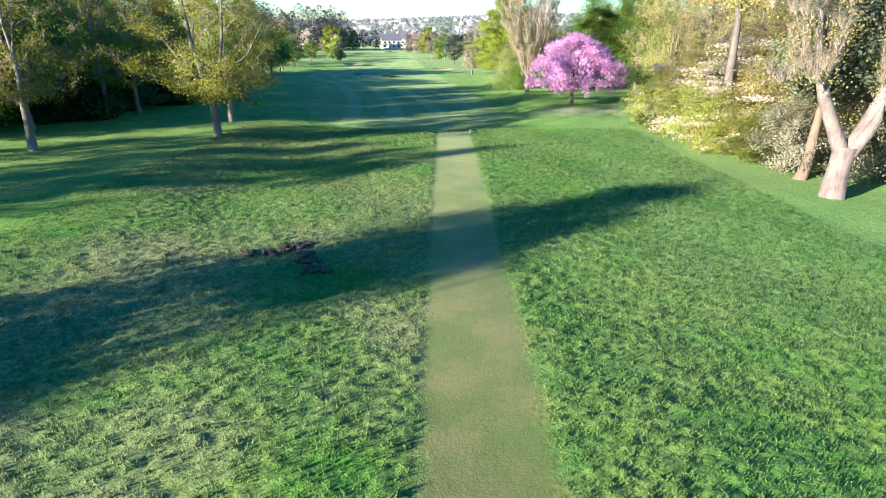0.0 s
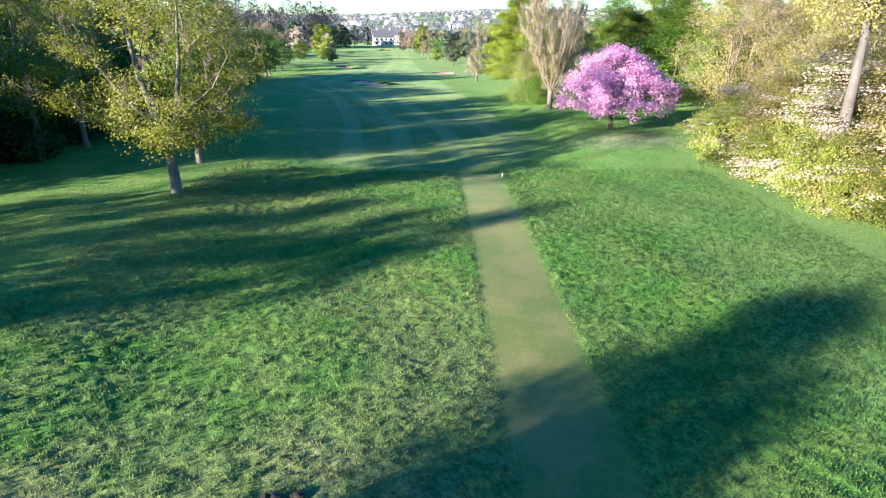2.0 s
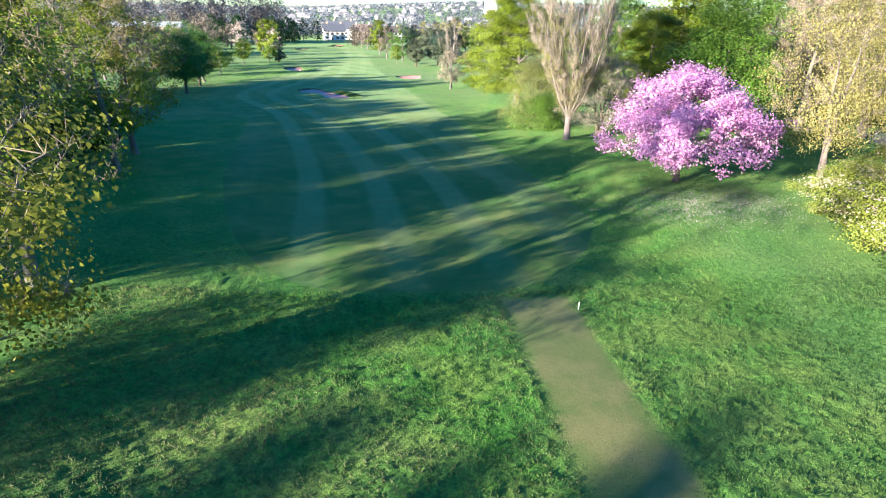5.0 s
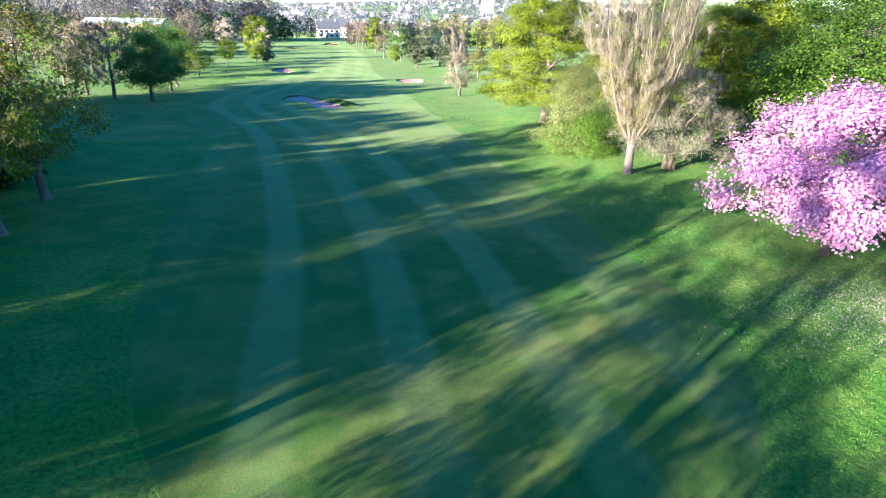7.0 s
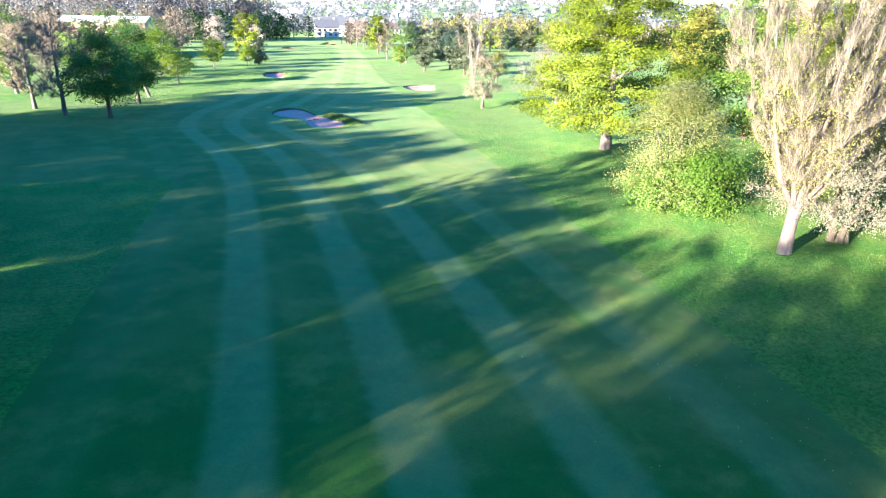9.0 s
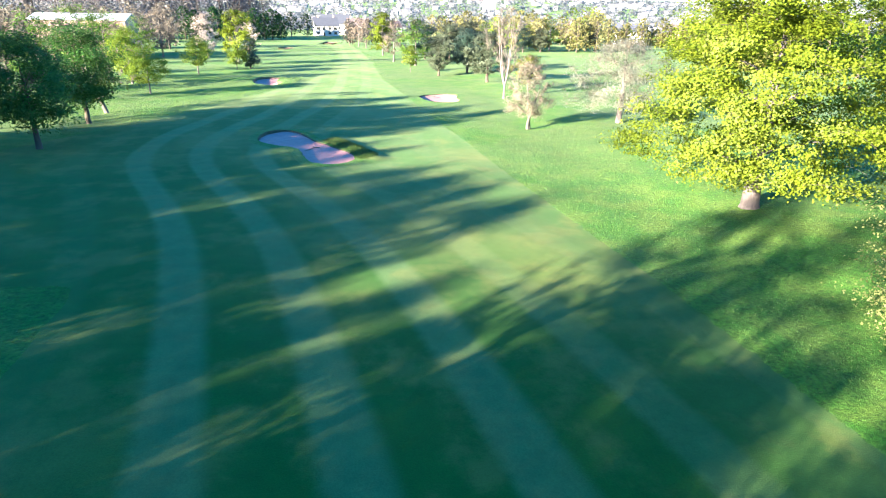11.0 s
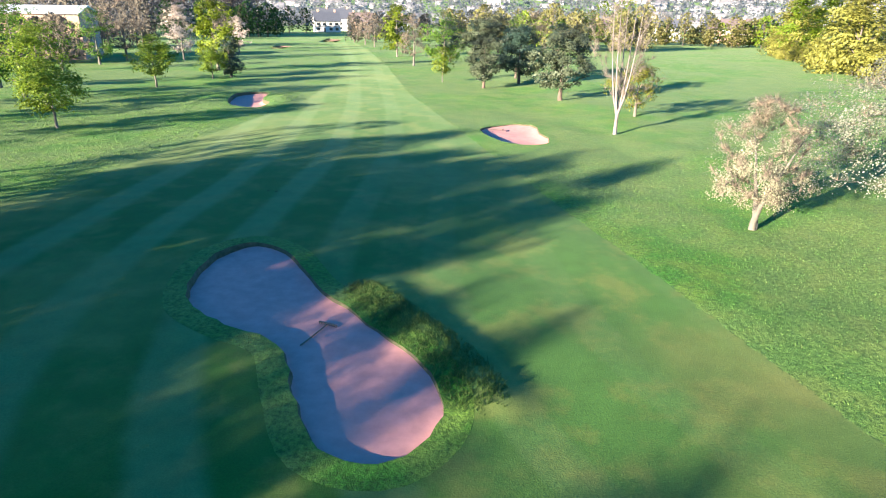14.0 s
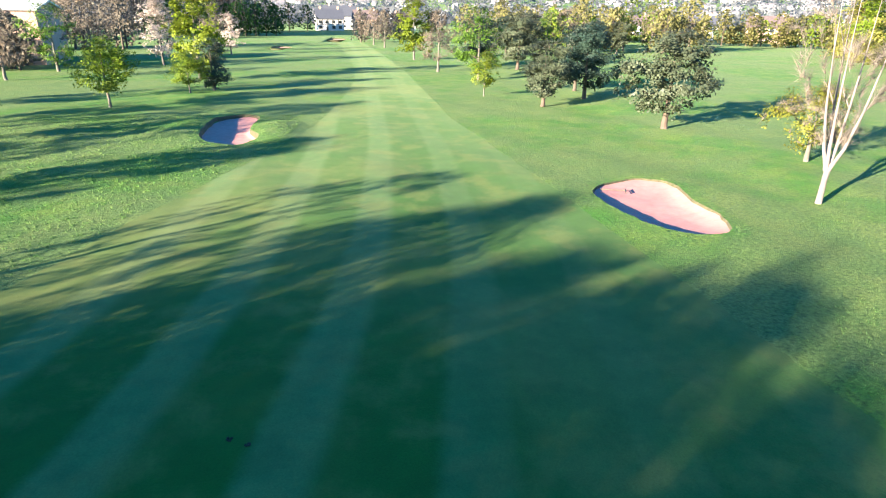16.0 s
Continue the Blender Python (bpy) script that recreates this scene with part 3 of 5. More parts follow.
def build_ground():
    xs = graded(np.concatenate([np.arange(-30, -12, 0.33), np.arange(-12, 12, 0.095), np.arange(12, 20, 0.33)]), 0.33, -2600, 2600)
    ys = graded(np.concatenate([np.arange(4, 42, 0.095), np.arange(42, 175, 0.33)]), 0.33, -500, 4300)
    X, Y = np.meshgrid(xs, ys)
    Z = lie(X, Y) + tussock(X, Y)
    for ring in BUNKERS.values():
        box = (X > ring[:, 0].min() - 2) & (X < ring[:, 0].max() + 2) & (Y > ring[:, 1].min() - 2) & (Y < ring[:, 1].max() + 2)
        d = loop_distance(X[box], Y[box], ring)
        Z[box] -= np.clip((0.12 - d) / 0.45, 0, 1) * 0.9
    n, k = len(ys), len(xs)
    i = (np.arange(n - 1)[:, None] * k + np.arange(k - 1)[None]).ravel()
    me = smooth(mesh_of("ground", np.stack([X, Y, Z], -1).reshape(-1, 3), [np.stack([i, i + 1, i + 1 + k, i + k], 1)], GRASS))
    for name, val in (("fair", fairway_distance(X, Y)), ("strip", strip_distance(X, Y)), ("stripe", (X - eased(Y, CURVE_Y, CURVE_X)) / 4.0), ("mown", mown_strength(X, Y)), ("dry", dryness(X, Y)), ("clipped", clipped(X, Y))):
        me.attributes.new(name, "FLOAT", "POINT").data.foreach_set("value", val.ravel().astype(np.float32))
    return tagged(new("ground", me), "golf course grass with mown striped fairway and rough", "ground", kind="structure")


build_ground()


def build_bunker(ring, depth, label):
    """A sand bunker: sand bed and a turf lip that hangs a little over it."""
    root = tagged(new("sand_bunker"), label, "bunker", "fairway bunkers")
    c = ring.mean(0)
    out = ring - np.roll(ring, 1, axis=0) + np.roll(ring, -1, axis=0) - ring
    nrm = np.stack([out[:, 1], -out[:, 0]], 1)
    nrm /= np.linalg.norm(nrm, axis=1)[:, None]
    if loop_distance((ring + nrm * 0.2)[:1, 0], (ring + nrm * 0.2)[:1, 1], ring)[0] < 0:
        nrm = -nrm
    rng = np.random.default_rng(5)
    rag = rng.normal(size=len(ring)) * 0.035
    away = np.clip((nrm @ np.array([CA, SA])) * 1.4 + 0.1, 0, 1)
    rings = []
    for d, dz in ((0.75, 0.004), (0.4, 0.007), (0.1, 0.010), (0.0, 0.006), (-0.05, -0.10), (-0.09, -0.5)):
        p = ring + nrm * (d + (rag[:, None] if d < 0.3 else 0))
        rings.append(np.column_stack([p, lie(p[:, 0], p[:, 1]) + dz]))
    n = len(ring)
    j = (np.arange(n) + 1) % n
    f = np.concatenate([np.stack([k * n + np.arange(n), k * n + j, (k + 1) * n + j, (k + 1) * n + np.arange(n)], 1) for k in range(5)])
    lip = smooth(mesh_of("lip", np.concatenate(rings), [f], GRASS))
    lv = np.concatenate(rings)
    for name, val in (("fair", np.full(len(lv), -1.0)), ("strip", np.full(len(lv), -1.0)), ("stripe", np.zeros(len(lv))), ("mown", np.zeros(len(lv))), ("dry", np.full(len(lv), 0.3)), ("clipped", np.zeros(len(lv)))):
        lip.attributes.new(name, "FLOAT", "POINT").data.foreach_set("value", val.astype(np.float32))
    lip.polygons.foreach_set("use_smooth", np.zeros(len(lip.polygons), bool))
    lip.materials.append(TURF_FACE)
    lip.polygons.foreach_set("material_index", (np.arange(len(lip.polygons)) >= 3 * n).astype(np.int32))
    child("lip", lip, root, "turf edge")
    bed = []
    for s, dz in ((1.0, -0.12 * depth), (0.93, -0.17 * depth), (0.8, -0.25 * depth), (0.6, -0.32 * depth), (0.35, -0.36 * depth), (0.12, -0.37 * depth)):
        p = c + (ring - c) * s + (nrm * 0.07 * away[:, None] if s == 1.0 else 0)
        flash = (0.05 * depth + 0.02) * away * max(0.0, (s - 0.72) / 0.28)
        bed.append(np.column_stack([p, dz + flash + 0.02 * np.sin(p[:, 0] * 2.1) * np.sin(p[:, 1] * 1.7)]))
    f = np.concatenate([np.stack([k * n + np.arange(n), k * n + j, (k + 1) * n + j, (k + 1) * n + np.arange(n)], 1) for k in range(5)])
    v = np.concatenate(bed + [[(*c, -0.37 * depth)]])
    f3 = np.stack([5 * n + np.arange(n), 5 * n + j, np.full(n, 6 * n)], 1)
    child("sand", smooth(mesh_of("sand", v, [f, f3], SAND)), root)
    return root


build_bunker(BUNKERS["twin"], 0.26, "twin-lobed sand bunker cut into the striped fairway")
build_bunker(BUNKERS["east"], 0.95, "pear-shaped pink sand bunker beside the fairway")
build_bunker(BUNKERS["west"], 0.8, "small sand bunker with a grassy nose")
build_bunker(BUNKERS["far"], 1.2, "distant sand bunker short of the green")
build_bunker(BUNKERS["end"], 1.2, "distant sand bunker beside the green")

# ---- trees beside the first stretch, on the shaded side ----
spread_limbs = [(np.array([[0, 0, -0.15], [0, 0, 0.9], [-0.1, 0, 2.2], [-0.45, 0, 3.6], [-1.0, 0.1, 5.6], [-1.35, 0.2, 8.4], [-1.4, 0.3, 10.4]]), [0.34, 0.25, 0.22, 0.19, 0.14, 0.07, 0.02]),
                (np.array([[-0.15, 0, 2.4], [0.5, 0.1, 3.9], [0.9, 0.2, 6.2], [1.2, 0.1, 8.6], [1.3, 0.1, 10.6]]), [0.15, 0.12, 0.09, 0.05, 0.015]),
                (np.array([[-0.3, 0, 3.1], [-1.5, -0.3, 4.5], [-2.6, -0.5, 6.2], [-3.3, -0.6, 8.2]]), [0.13, 0.10, 0.07, 0.02]),
                (np.array([[0.2, 0.1, 3.3], [1.5, -0.6, 4.3], [2.8, -1.0, 5.2], [3.7, -1.2, 6.6]]), [0.09, 0.07, 0.05, 0.015])]
sparse = dict(leaf=L_OLIVE, bark=BARK, twigs=2600, twig_len=0.6, rise=0.9, lobes=0.4, spread=0.3)
put(tree("tree", 11, 10.8, 4.3, 2.6, "round", 0.26, 160, 15000, 0.10, label="spring tree with thin olive-yellow leaves on mown grass", **sparse), -23.6, 33.5)
put(tree("tree", 12, 12.5, 5.7, 2.2, "round", 0.27, 260, 42000, 0.105, extra=spread_limbs, clump=30, clump_r=0.2, label="broad spring tree with olive-yellow leaves and grey trunk", **sparse), -15.0, 39.1)
thin = put(tree("tree", 13, 11.5, 3.9, 2.8, "round", 0.24, 150, 12000, 0.12, label="spring tree with yellow-green leaves and grey trunk", **{**sparse, "leaf": L_FRESH}), -16.7, 46.6)
put(tree("tree", 14, 11.0, 4.5, 2.2, "round", 0.24, 180, 15000, 0.15, label="leaning spring tree with lime-yellow leaves in the shade", lean=(-0.8, 0.4), **{**sparse, "leaf": L_LIME}), -21.5, 65.2)
put(tree("tree", 15, 10.5, 3.7, 2.2, "round", 0.24, 170, 13000, 0.145, label="spring tree with yellow-green leaves in the shade", lean=(0.6, -0.8), **{**sparse, "leaf": L_OLIVE}), -23.0, 71.7)

# the wood behind them
dense = dict(spread=0.5, lobes=0.16, group="wood beside the fairway")
wood_a = tree("tree", 21, 12.5, 3.9, 1.0, "dome", 0.28, 150, 11000, 0.27, L_WOOD, BARK, twigs=1500, twig_len=0.8, label="dense olive-green woodland tree with grey boughs", **dense)
wood_b = tree("tree", 22, 12.0, 3.8, 0.6, "dome", 0.28, 150, 10000, 0.30, L_MID, BARK_DARK, label="dense dark evergreen woodland tree", **dense)
wood_c = tree("tree", 23, 13.0, 3.9, 1.4, "round", 0.28, 150, 10000, 0.28, L_OLIVE, BARK, twigs=1500, twig_len=0.8, label="tall woodland tree in young olive leaf", **dense)
put(wood_a, *aq(-3, 52.0), 20, 0.78)
put(wood_b, *aq(4, 59.6), 80, 0.84)
put(wood_c, *aq(6, 68.5), 140, 0.8)
kinds = (wood_a, wood_b, wood_c)
# many stand out of view, added and sized to shape the fairway's shade
spots = [(-6, 52.0, 0.82), (-7, 60.2, 0.95), (-4, 65.5, 0.9), (10, 65.5, 0.72), (-14, 52.0, 1.05), (-15, 61.5, 1.05), (-13, 68.0, 1.0), (14, 68.0, 0.65), (2, 75.6, 0.76), (3, 73.0, 0.75), (3, 79.0, 0.74), (-8, 76.5, 0.85),
         (8, 80.6, 0.92), (6, 84.2, 0.98), (-10, 96.0, 1.1), (3, 90.0, 1.0), (2, 97.3, 0.90), (1, 94.0, 0.92), (3, 100.6, 0.90), (-2, 83.0, 1.0), (22, 104.7, 1.05), (21, 110.0, 1.1), (14, 106.6, 1.12), (20, 115.4, 0.95), (10, 112.5, 1.15), (24, 112.5, 1.0), (-6, 99.5, 1.0), (8, 87.0, 0.93), (1, 86.4, 1.05), (2, 101.0, 0.90), (-3, 96.5, 0.95),
         (18, 117.2, 1.0), (11, 116.8, 1.1), (-9, 49.2, 1.0), (-3, 50.2, 0.95), (-4, 98.4, 0.95), (12, 103.6, 1.0), (-22, 54.0, 1.05), (-24, 65.0, 1.1), (-22, 75.0, 0.9), (-8, 70.0, 1.0), (14, 96.2, 0.81), (15, 99.2, 0.85), (16, 103.2, 0.86), (-17, 31.7, 0.62), (1, 92.6, 0.94)]
for i, (a, q, s) in enumerate(spots):
    again(kinds[i % 3], *aq(a, q), turn=47 * i, scale=s)
# thin copies added to break the wood's far shade into half light
for a, q, turn, s in ((6, 53.2, 70, 1.0), (-2, 52.6, 150, 1.05), (1, 50.6, 250, 1.05), (-6, 54.0, 20, 1.1), (9, 57.2, 300, 0.85)):
    again(thin, *aq(a, q), turn, s)
# dark shrubs, some added only to blacken the shade under the canopy
under = tree("shrub", 24, 4.2, 2.6, 0.05, "dome", 0.15, 70, 3200, 0.36, L_DARK, BARK_DARK, stems=5, spread=0.4, category="shrub", label="dark evergreen undergrowth filling the shade at the wood's edge", group="undergrowth in the wood")
put(under, -31.5, 51.5)
for i, (x, y, sc) in enumerate([(-36, 50, 1.1), (-28.0, 53.5, 0.9), (-26.0, 59.0, 0.9), (-25.5, 63.5, 0.9), (-27, 68, 1.0), (-28, 74, 1.0), (-30, 80, 1.0), (-41, 48.5, 1.2), (-33, 56, 1.2), (-30, 62, 1.2), (-33, 72, 1.2), (-36, 84, 1.1), (-41, 92, 1.1), (-46, 55, 1.2), (-27.0, 46.8, 0.75), (-30.0, 45.8, 0.85), (-33.5, 45.5, 0.9), (-37.5, 44.5, 0.95)]):
    again(under, x, y, 61 * i, sc)
# the unseen row that throws the first shadows, beside the start
again(wood_b, *aq(-16, 15.9), turn=10, scale=0.78)
again(wood_a, *aq(-24, 15.5), turn=150, scale=0.92)
again(wood_c, *aq(-21, 29.0), turn=200, scale=0.78)
again(wood_a, *aq(-23, 34.9), turn=90, scale=0.76)
again(wood_c, *aq(-18, 39.6), turn=300, scale=0.82)

# ---- the near shrubbery on the sunny side ----
shrub = dict(stems=5, rise=0.8, bark=BARK_DARK, category="shrub", trunk_r=0.16)
gy = tree("shrub", 31, 4.2, 2.0, 0.2, "dome", tips=160, leaves=17000, size=0.095, leaf=L_GREY, spread=0.24, lobes=0.45, label="grey-green evergreen shrub at the wood's edge", group="shrubs at the wood's edge", **shrub)
put(gy, 18.9, 31.6)
yl = tree("shrub", 32, 6.2, 3.2, 0.2, "dome", tips=220, leaves=30000, size=0.085, leaf=L_YELLOW, spread=0.26, lobes=0.5, blossom=(WHITE, 2500, 0.10), label="yellow-green shrub in young leaf with some blossom", group="shrubs at the wood's edge", **shrub)
put(yl, 20.0, 36.5)
bl = tree("shrub", 33, 5.4, 2.9, 0.2, "dome", tips=200, leaves=22000, size=0.09, leaf=L_HEDGE, spread=0.26, lobes=0.5, flat=0.4, blossom=(WHITE, 11000, 0.11), label="leafy shrub covered in flat sprays of pinkish white blossom", group="shrubs at the wood's edge", **shrub)
put(bl, 18.8, 42.0)
gr = tree("shrub", 34, 3.4, 2.6, 0.1, "dome", tips=170, leaves=22000, size=0.09, leaf=L_HEDGE, spread=0.26, lobes=0.5, flat=0.4, blossom=(WHITE, 2600, 0.10), label="low olive-green leafy shrub with a little blossom", group="shrubs at the wood's edge", **shrub)
put(gr, 17.9, 39.0)
for ob, x, y, turn, s in ((yl, 19.0, 46.8, 100, 0.95), (gr, 17.4, 49.4, 40, 1.0), (bl, 18.8, 51.4, 150, 0.85), (gr, 17.3, 44.8, 80, 0.9), (yl, 23.6, 41.0, 60, 1.35), (yl, 24.0, 50.0, 220, 1.25), (gr, 18.8, 34.2, 200, 0.85),
                          (bl, 21.6, 46.6, 33, 1.3), (yl, 23.5, 33.5, 300, 1.2), (gy, 22.5, 30.0, 120, 1.25), (gr, 17.8, 36.6, 270, 0.8), (gr, 18.9, 54.0, 310, 0.8)):
    again(ob, x, y, turn, s)

# split poplar with pale bare trunk
fork = [(np.array([[0, 0, -0.15], [0.0, 0, 0.7], [0.05, 0, 1.5], [0.12, 0, 2.3]]), [0.62, 0.5, 0.46, 0.5]),
        (np.array([[0.05, 0, 1.9], [-0.5, 0.1, 3.0], [-1.2, 0.2, 4.4], [-1.7, 0.3, 5.9], [-2.0, 0.4, 8.0]]), [0.34, 0.3, 0.26, 0.2, 0.08]),
        (np.array([[0.2, 0, 1.9], [0.8, 0.1, 3.0], [1.3, 0.1, 4.4], [1.8, 0.2, 6.2], [2.2, 0.2, 8.6]]), [0.40, 0.36, 0.3, 0.24, 0.1]),
        (np.array([[0.3, -0.1, 2.0], [0.7, -0.3, 2.9], [0.95, -0.4, 3.6], [1.0, -0.42, 4.2]]), [0.34, 0.26, 0.2, 0.04])]
put(tree("poplar", 41, 11.5, 2.0, 3.6, "column", 0.5, 320, 12000, 0.09, L_STRAW, BARK_PALE, twigs=17000, twig_r=0.007, twig_len=0.85, twig_mat=TWIG_PALE, rise=2.4, spread=0.22, clump=7, clump_r=0.14, flat=1.3, extra=fork, twig_up=1.6,
         shape=[((-2.2, 0.3), 4.4, 12.0, 1.7, "column"), ((2.3, 0.2), 3.0, 12.5, 1.7, "column")], label="split poplar with pale bare double trunk and broken stub"), 17.8, 26.1)
put(tree("pine", 42, 9.5, 3.0, 4.2, "flat", 0.30, 80, 7000, 0.20, L_PINE, BARK_PINE, rise=0.2, spread=0.4, lean=(0.9, 0), label="dark pine with a leaning reddish trunk"), 18.5, 29.9)
put(tree("tree", 43, 14.5, 3.0, 8.5, "round", 0.42, 80, 9000, 0.15, L_YELLOW, BARK_MOTTLED, rise=0.3, spread=0.4, label="tall bare-trunked tree rising out of the shrubs"), 19.0, 40.6)
wil = tree("tree", 44, 11.5, 4.2, 2.4, "round", 0.24, 220, 30000, 0.095, L_YELLOW, BARK_PALE, stems=2, twigs=3000, twig_mat=TWIG_PALE, spread=0.42, hang=0.9, label="willow-like tree with hanging yellow young leaves", group="yellow trees at the wood's edge")
put(wil, 22.1, 60.6)
for x, y, turn, s in ((26.5, 35.0, 40, 1.1), (27.0, 45.0, 130, 1.15), (27.5, 54.0, 250, 1.1), (24.5, 29.0, 70, 1.05), (31.0, 62.0, 190, 1.1), (33, 50, 10, 1.2), (30, 40, 310, 1.2)):
    again(wil, x, y, turn, s)

# cherry in full blossom
put(tree("cherry_tree", 51, 6.5, 4.8, 1.7, "dome", 0.22, 320, 44000, 0.13, PINK, BARK_DARK, rise=0.45, spread=0.26, lobes=0.22, hang=0.25, clump=26, clump_r=0.15, trunk_to=0.45, slim=0.42, label="flowering cherry tree covered in pink blossom"), 12.8, 60.4)

# poplar, grey tree and shrub past the cherry
vase = [(np.array([[0, 0, -0.15], [0, 0, 0.5], [0.0, 0, 1.4], [0.05, 0, 2.3]]), [0.38, 0.27, 0.24, 0.27])]
for k in range(12):
    w = k * 2.4 + 0.3
    o = np.array([math.cos(w), math.sin(w), 0])
    wide = 1.2 + 1.9 * ((k * 37) % 7) / 6
    vase.append((np.stack([o * 0.1 + [0, 0, 1.9], o * wide * 0.35 + [0, 0, 3.2], o * wide * 0.62 + [0, 0, 5.2], o * wide * 0.85 + [0, 0, 8.0], o * wide + [0, 0, 10.8]]), [0.15, 0.10, 0.065, 0.04, 0.013]))
put(tree("poplar", 52, 13.5, 4.1, 2.4, "vase", 0.45, 620, 40000, 0.06, L_STRAW, BARK_PALE, twigs=30000, twig_r=0.0065, twig_len=0.85, twig_mat=TWIG_PALE, rise=2.0, spread=0.22, lobes=0.14, clump=7, clump_r=0.14, flat=1.3, extra=vase, twig_up=1.5, label="vase-shaped poplar with pale trunk and straw-coloured young leaves"), 10.2, 74.5)
put(tree("hawthorn", 53, 6.4, 3.9, 1.1, "dome", 0.3, 260, 46000, 0.062, L_PALE, BARK_DARK, twigs=6000, twig_mat=TWIG_PALE, stems=4, rise=0.6, spread=0.3, label="grey-leaved many-stemmed small tree"), 13.3, 75.6)
put(tree("shrub", 54, 6.0, 3.2, 0.1, "dome", 0.2, 230, 34000, 0.08, L_SAGE, BARK_DARK, stems=5, spread=0.34, label="tall grey-green shrub in young leaf", category="shrub"), 9.5, 83.0)
put(tree("shrub", 55, 3.0, 2.6, 0.05, "dome", 0.15, 190, 20000, 0.10, L_GREEN, BARK_DARK, stems=5, spread=0.32, label="bright green leafy shrub under the taller one", category="shrub"), 9.7, 81.3)
maple = tree("maple_tree", 56, 12.5, 6.8, 1.7, "dome", 0.42, 380, 110000, 0.125, L_LIME, BARK_PALE, rise=0.35, spread=0.32, lobes=0.2, clump=100, clump_r=0.27, flat=0.42, label="broad maple in bright yellow-green young leaf")
put(maple, 10.6, 96.0)
back = tree("tree", 57, 13.0, 5.5, 1.0, "dome", 0.35, 190, 30000, 0.21, L_LIME, BARK_DARK, spread=0.5, label="full yellow-green tree behind the cherry", group="trees behind the cherry")
put(back, 27.5, 92.0)
deep = tree("tree", 58, 13.5, 6.0, 1.0, "dome", 0.35, 190, 30000, 0.21, L_GREEN, BARK_DARK, spread=0.5, label="dark green full tree behind the cherry", group="trees behind the cherry")
put(deep, 35.0, 88.0)
for ob, x, y, turn, s in ((back, 41.5, 80.0, 90, 1.0), (maple, 33.0, 99.0, 120, 1.0), (deep, 24.0, 100.0, 30, 0.95), (back, 45.0, 92.0, 200, 1.1), (wil, 36.0, 74.0, 60, 1.1), (deep, 42.0, 68.0, 10, 1.0), (deep, 52.0, 84.0, 100, 1.1), (deep, 24.0, 76.4, 160, 0.83), (maple, 21.0, 84.5, 200, 0.8)):
    again(ob, x, y, turn, s)

# ---- trees on the open ground further on ----
put(tree("tree", 61, 5.6, 2.3, 1.2, "round", 0.2, 130, 13000, 0.07, CREAM, BARK, twigs=4000, stems=2, rise=0.9, spread=0.22, label="small tree in pale cream blossom on the grass"), 5.6, 122.2)
put(tree("tree", 62, 7.4, 5.0, 1.3, "dome", 0.30, 260, 40000, 0.09, SILVER, BARK_PALE, twigs=2500, rise=0.6, spread=0.34, label="round whitebeam tree in silvery young leaf on the grass"), 14.9, 124.1)
put(tree("birch", 63, 10.6, 2.7, 2.6, "vase", 0.26, 90, 0, 0.1, L_BROWN, BARK_BIRCH, twigs=4500, twig_len=0.8, twig_mat=TWIG_PALE, twig_r=0.006, rise=1.9, extra=[(np.asarray(p) * [0.6, 0.6, 0.88], np.asarray(w) * (0.55 if k == 0 else 0.8)) for k, (p, w) in enumerate(vase[:6])], label="bare pale-limbed tree with fine twigs"), 7.9, 144.6)
put(tree("hawthorn", 64, 4.6, 2.4, 1.0, "round", 0.16, 90, 4200, 0.14, L_OLIVE, BARK, twigs=1800, spread=0.26, label="small hawthorn in thin olive leaf"), 12.9, 152.5)
pine = tree("pine", 65, 7.4, 3.5, 1.5, "flat", 0.26, 100, 11000, 0.22, L_PINE, BARK_PINE, twigs=0, rise=0.15, spread=0.3, lobes=0.5, label="grey-green pine with reddish trunk on the grass", group="pines on the grass")
put(pine, 9.2, 164.3)
pdk = tree("pine", 66, 7.4, 3.3, 1.4, "flat", 0.24, 100, 11000, 0.22, L_PINEDK, BARK_DARK, rise=0.15, spread=0.3, lobes=0.5, label="dark blue-green pine on the grass", group="pines on the grass")
put(pdk, 8.6, 182.4)
again(pine, 2.8, 178.0, 100, 0.84)
again(pdk, 9.6, 189.0, 140, 0.95)
again(pine, 9.4, 219.0, 50, 1.15)
again(pdk, 4.0, 226.0, 250, 1.1)
put(tree("tree", 67, 4.8, 1.7, 1.5, "round", 0.08, 60, 2600, 0.17, L_LIME, BARK, spread=0.26, label="young tree in lime-green leaf"), -1.8, 186.2)
brn = tree("tree", 68, 9.0, 3.6, 1.8, "round", 0.22, 70, 2200, 0.22, L_BROWN, BARK, twigs=2600, twig_len=0.7, rise=1.0, label="brownish budding tree in thin leaf", group="budding trees")
put(brn, -4.3, 215.5)
gre = tree("tree", 69, 10.0, 4.2, 1.5, "round", 0.24, 80, 4000, 0.26, L_GREEN, BARK, twigs=600, label="tree in thin green leaf on the grass", group="green trees on the grass")
put(gre, 0.2, 203.0)
yg = tree("tree", 70, 11.0, 4.6, 1.4, "round", 0.25, 90, 5500, 0.36, L_LIME, BARK, label="full yellow-green tree on the grass", group="yellow-green trees")
put(yg, -6.6, 241.0)
dkt = tree("tree", 71, 7.7, 3.5, 2.0, "round", 0.22, 150, 20000, 0.16, L_MID, BARK_DARK, spread=0.4, label="dark green round tree at the fairway edge", group="dark green trees at the fairway")
put(dkt, -32.4, 114.4)
again(dkt, -33.7, 125.3, 110, 1.02)
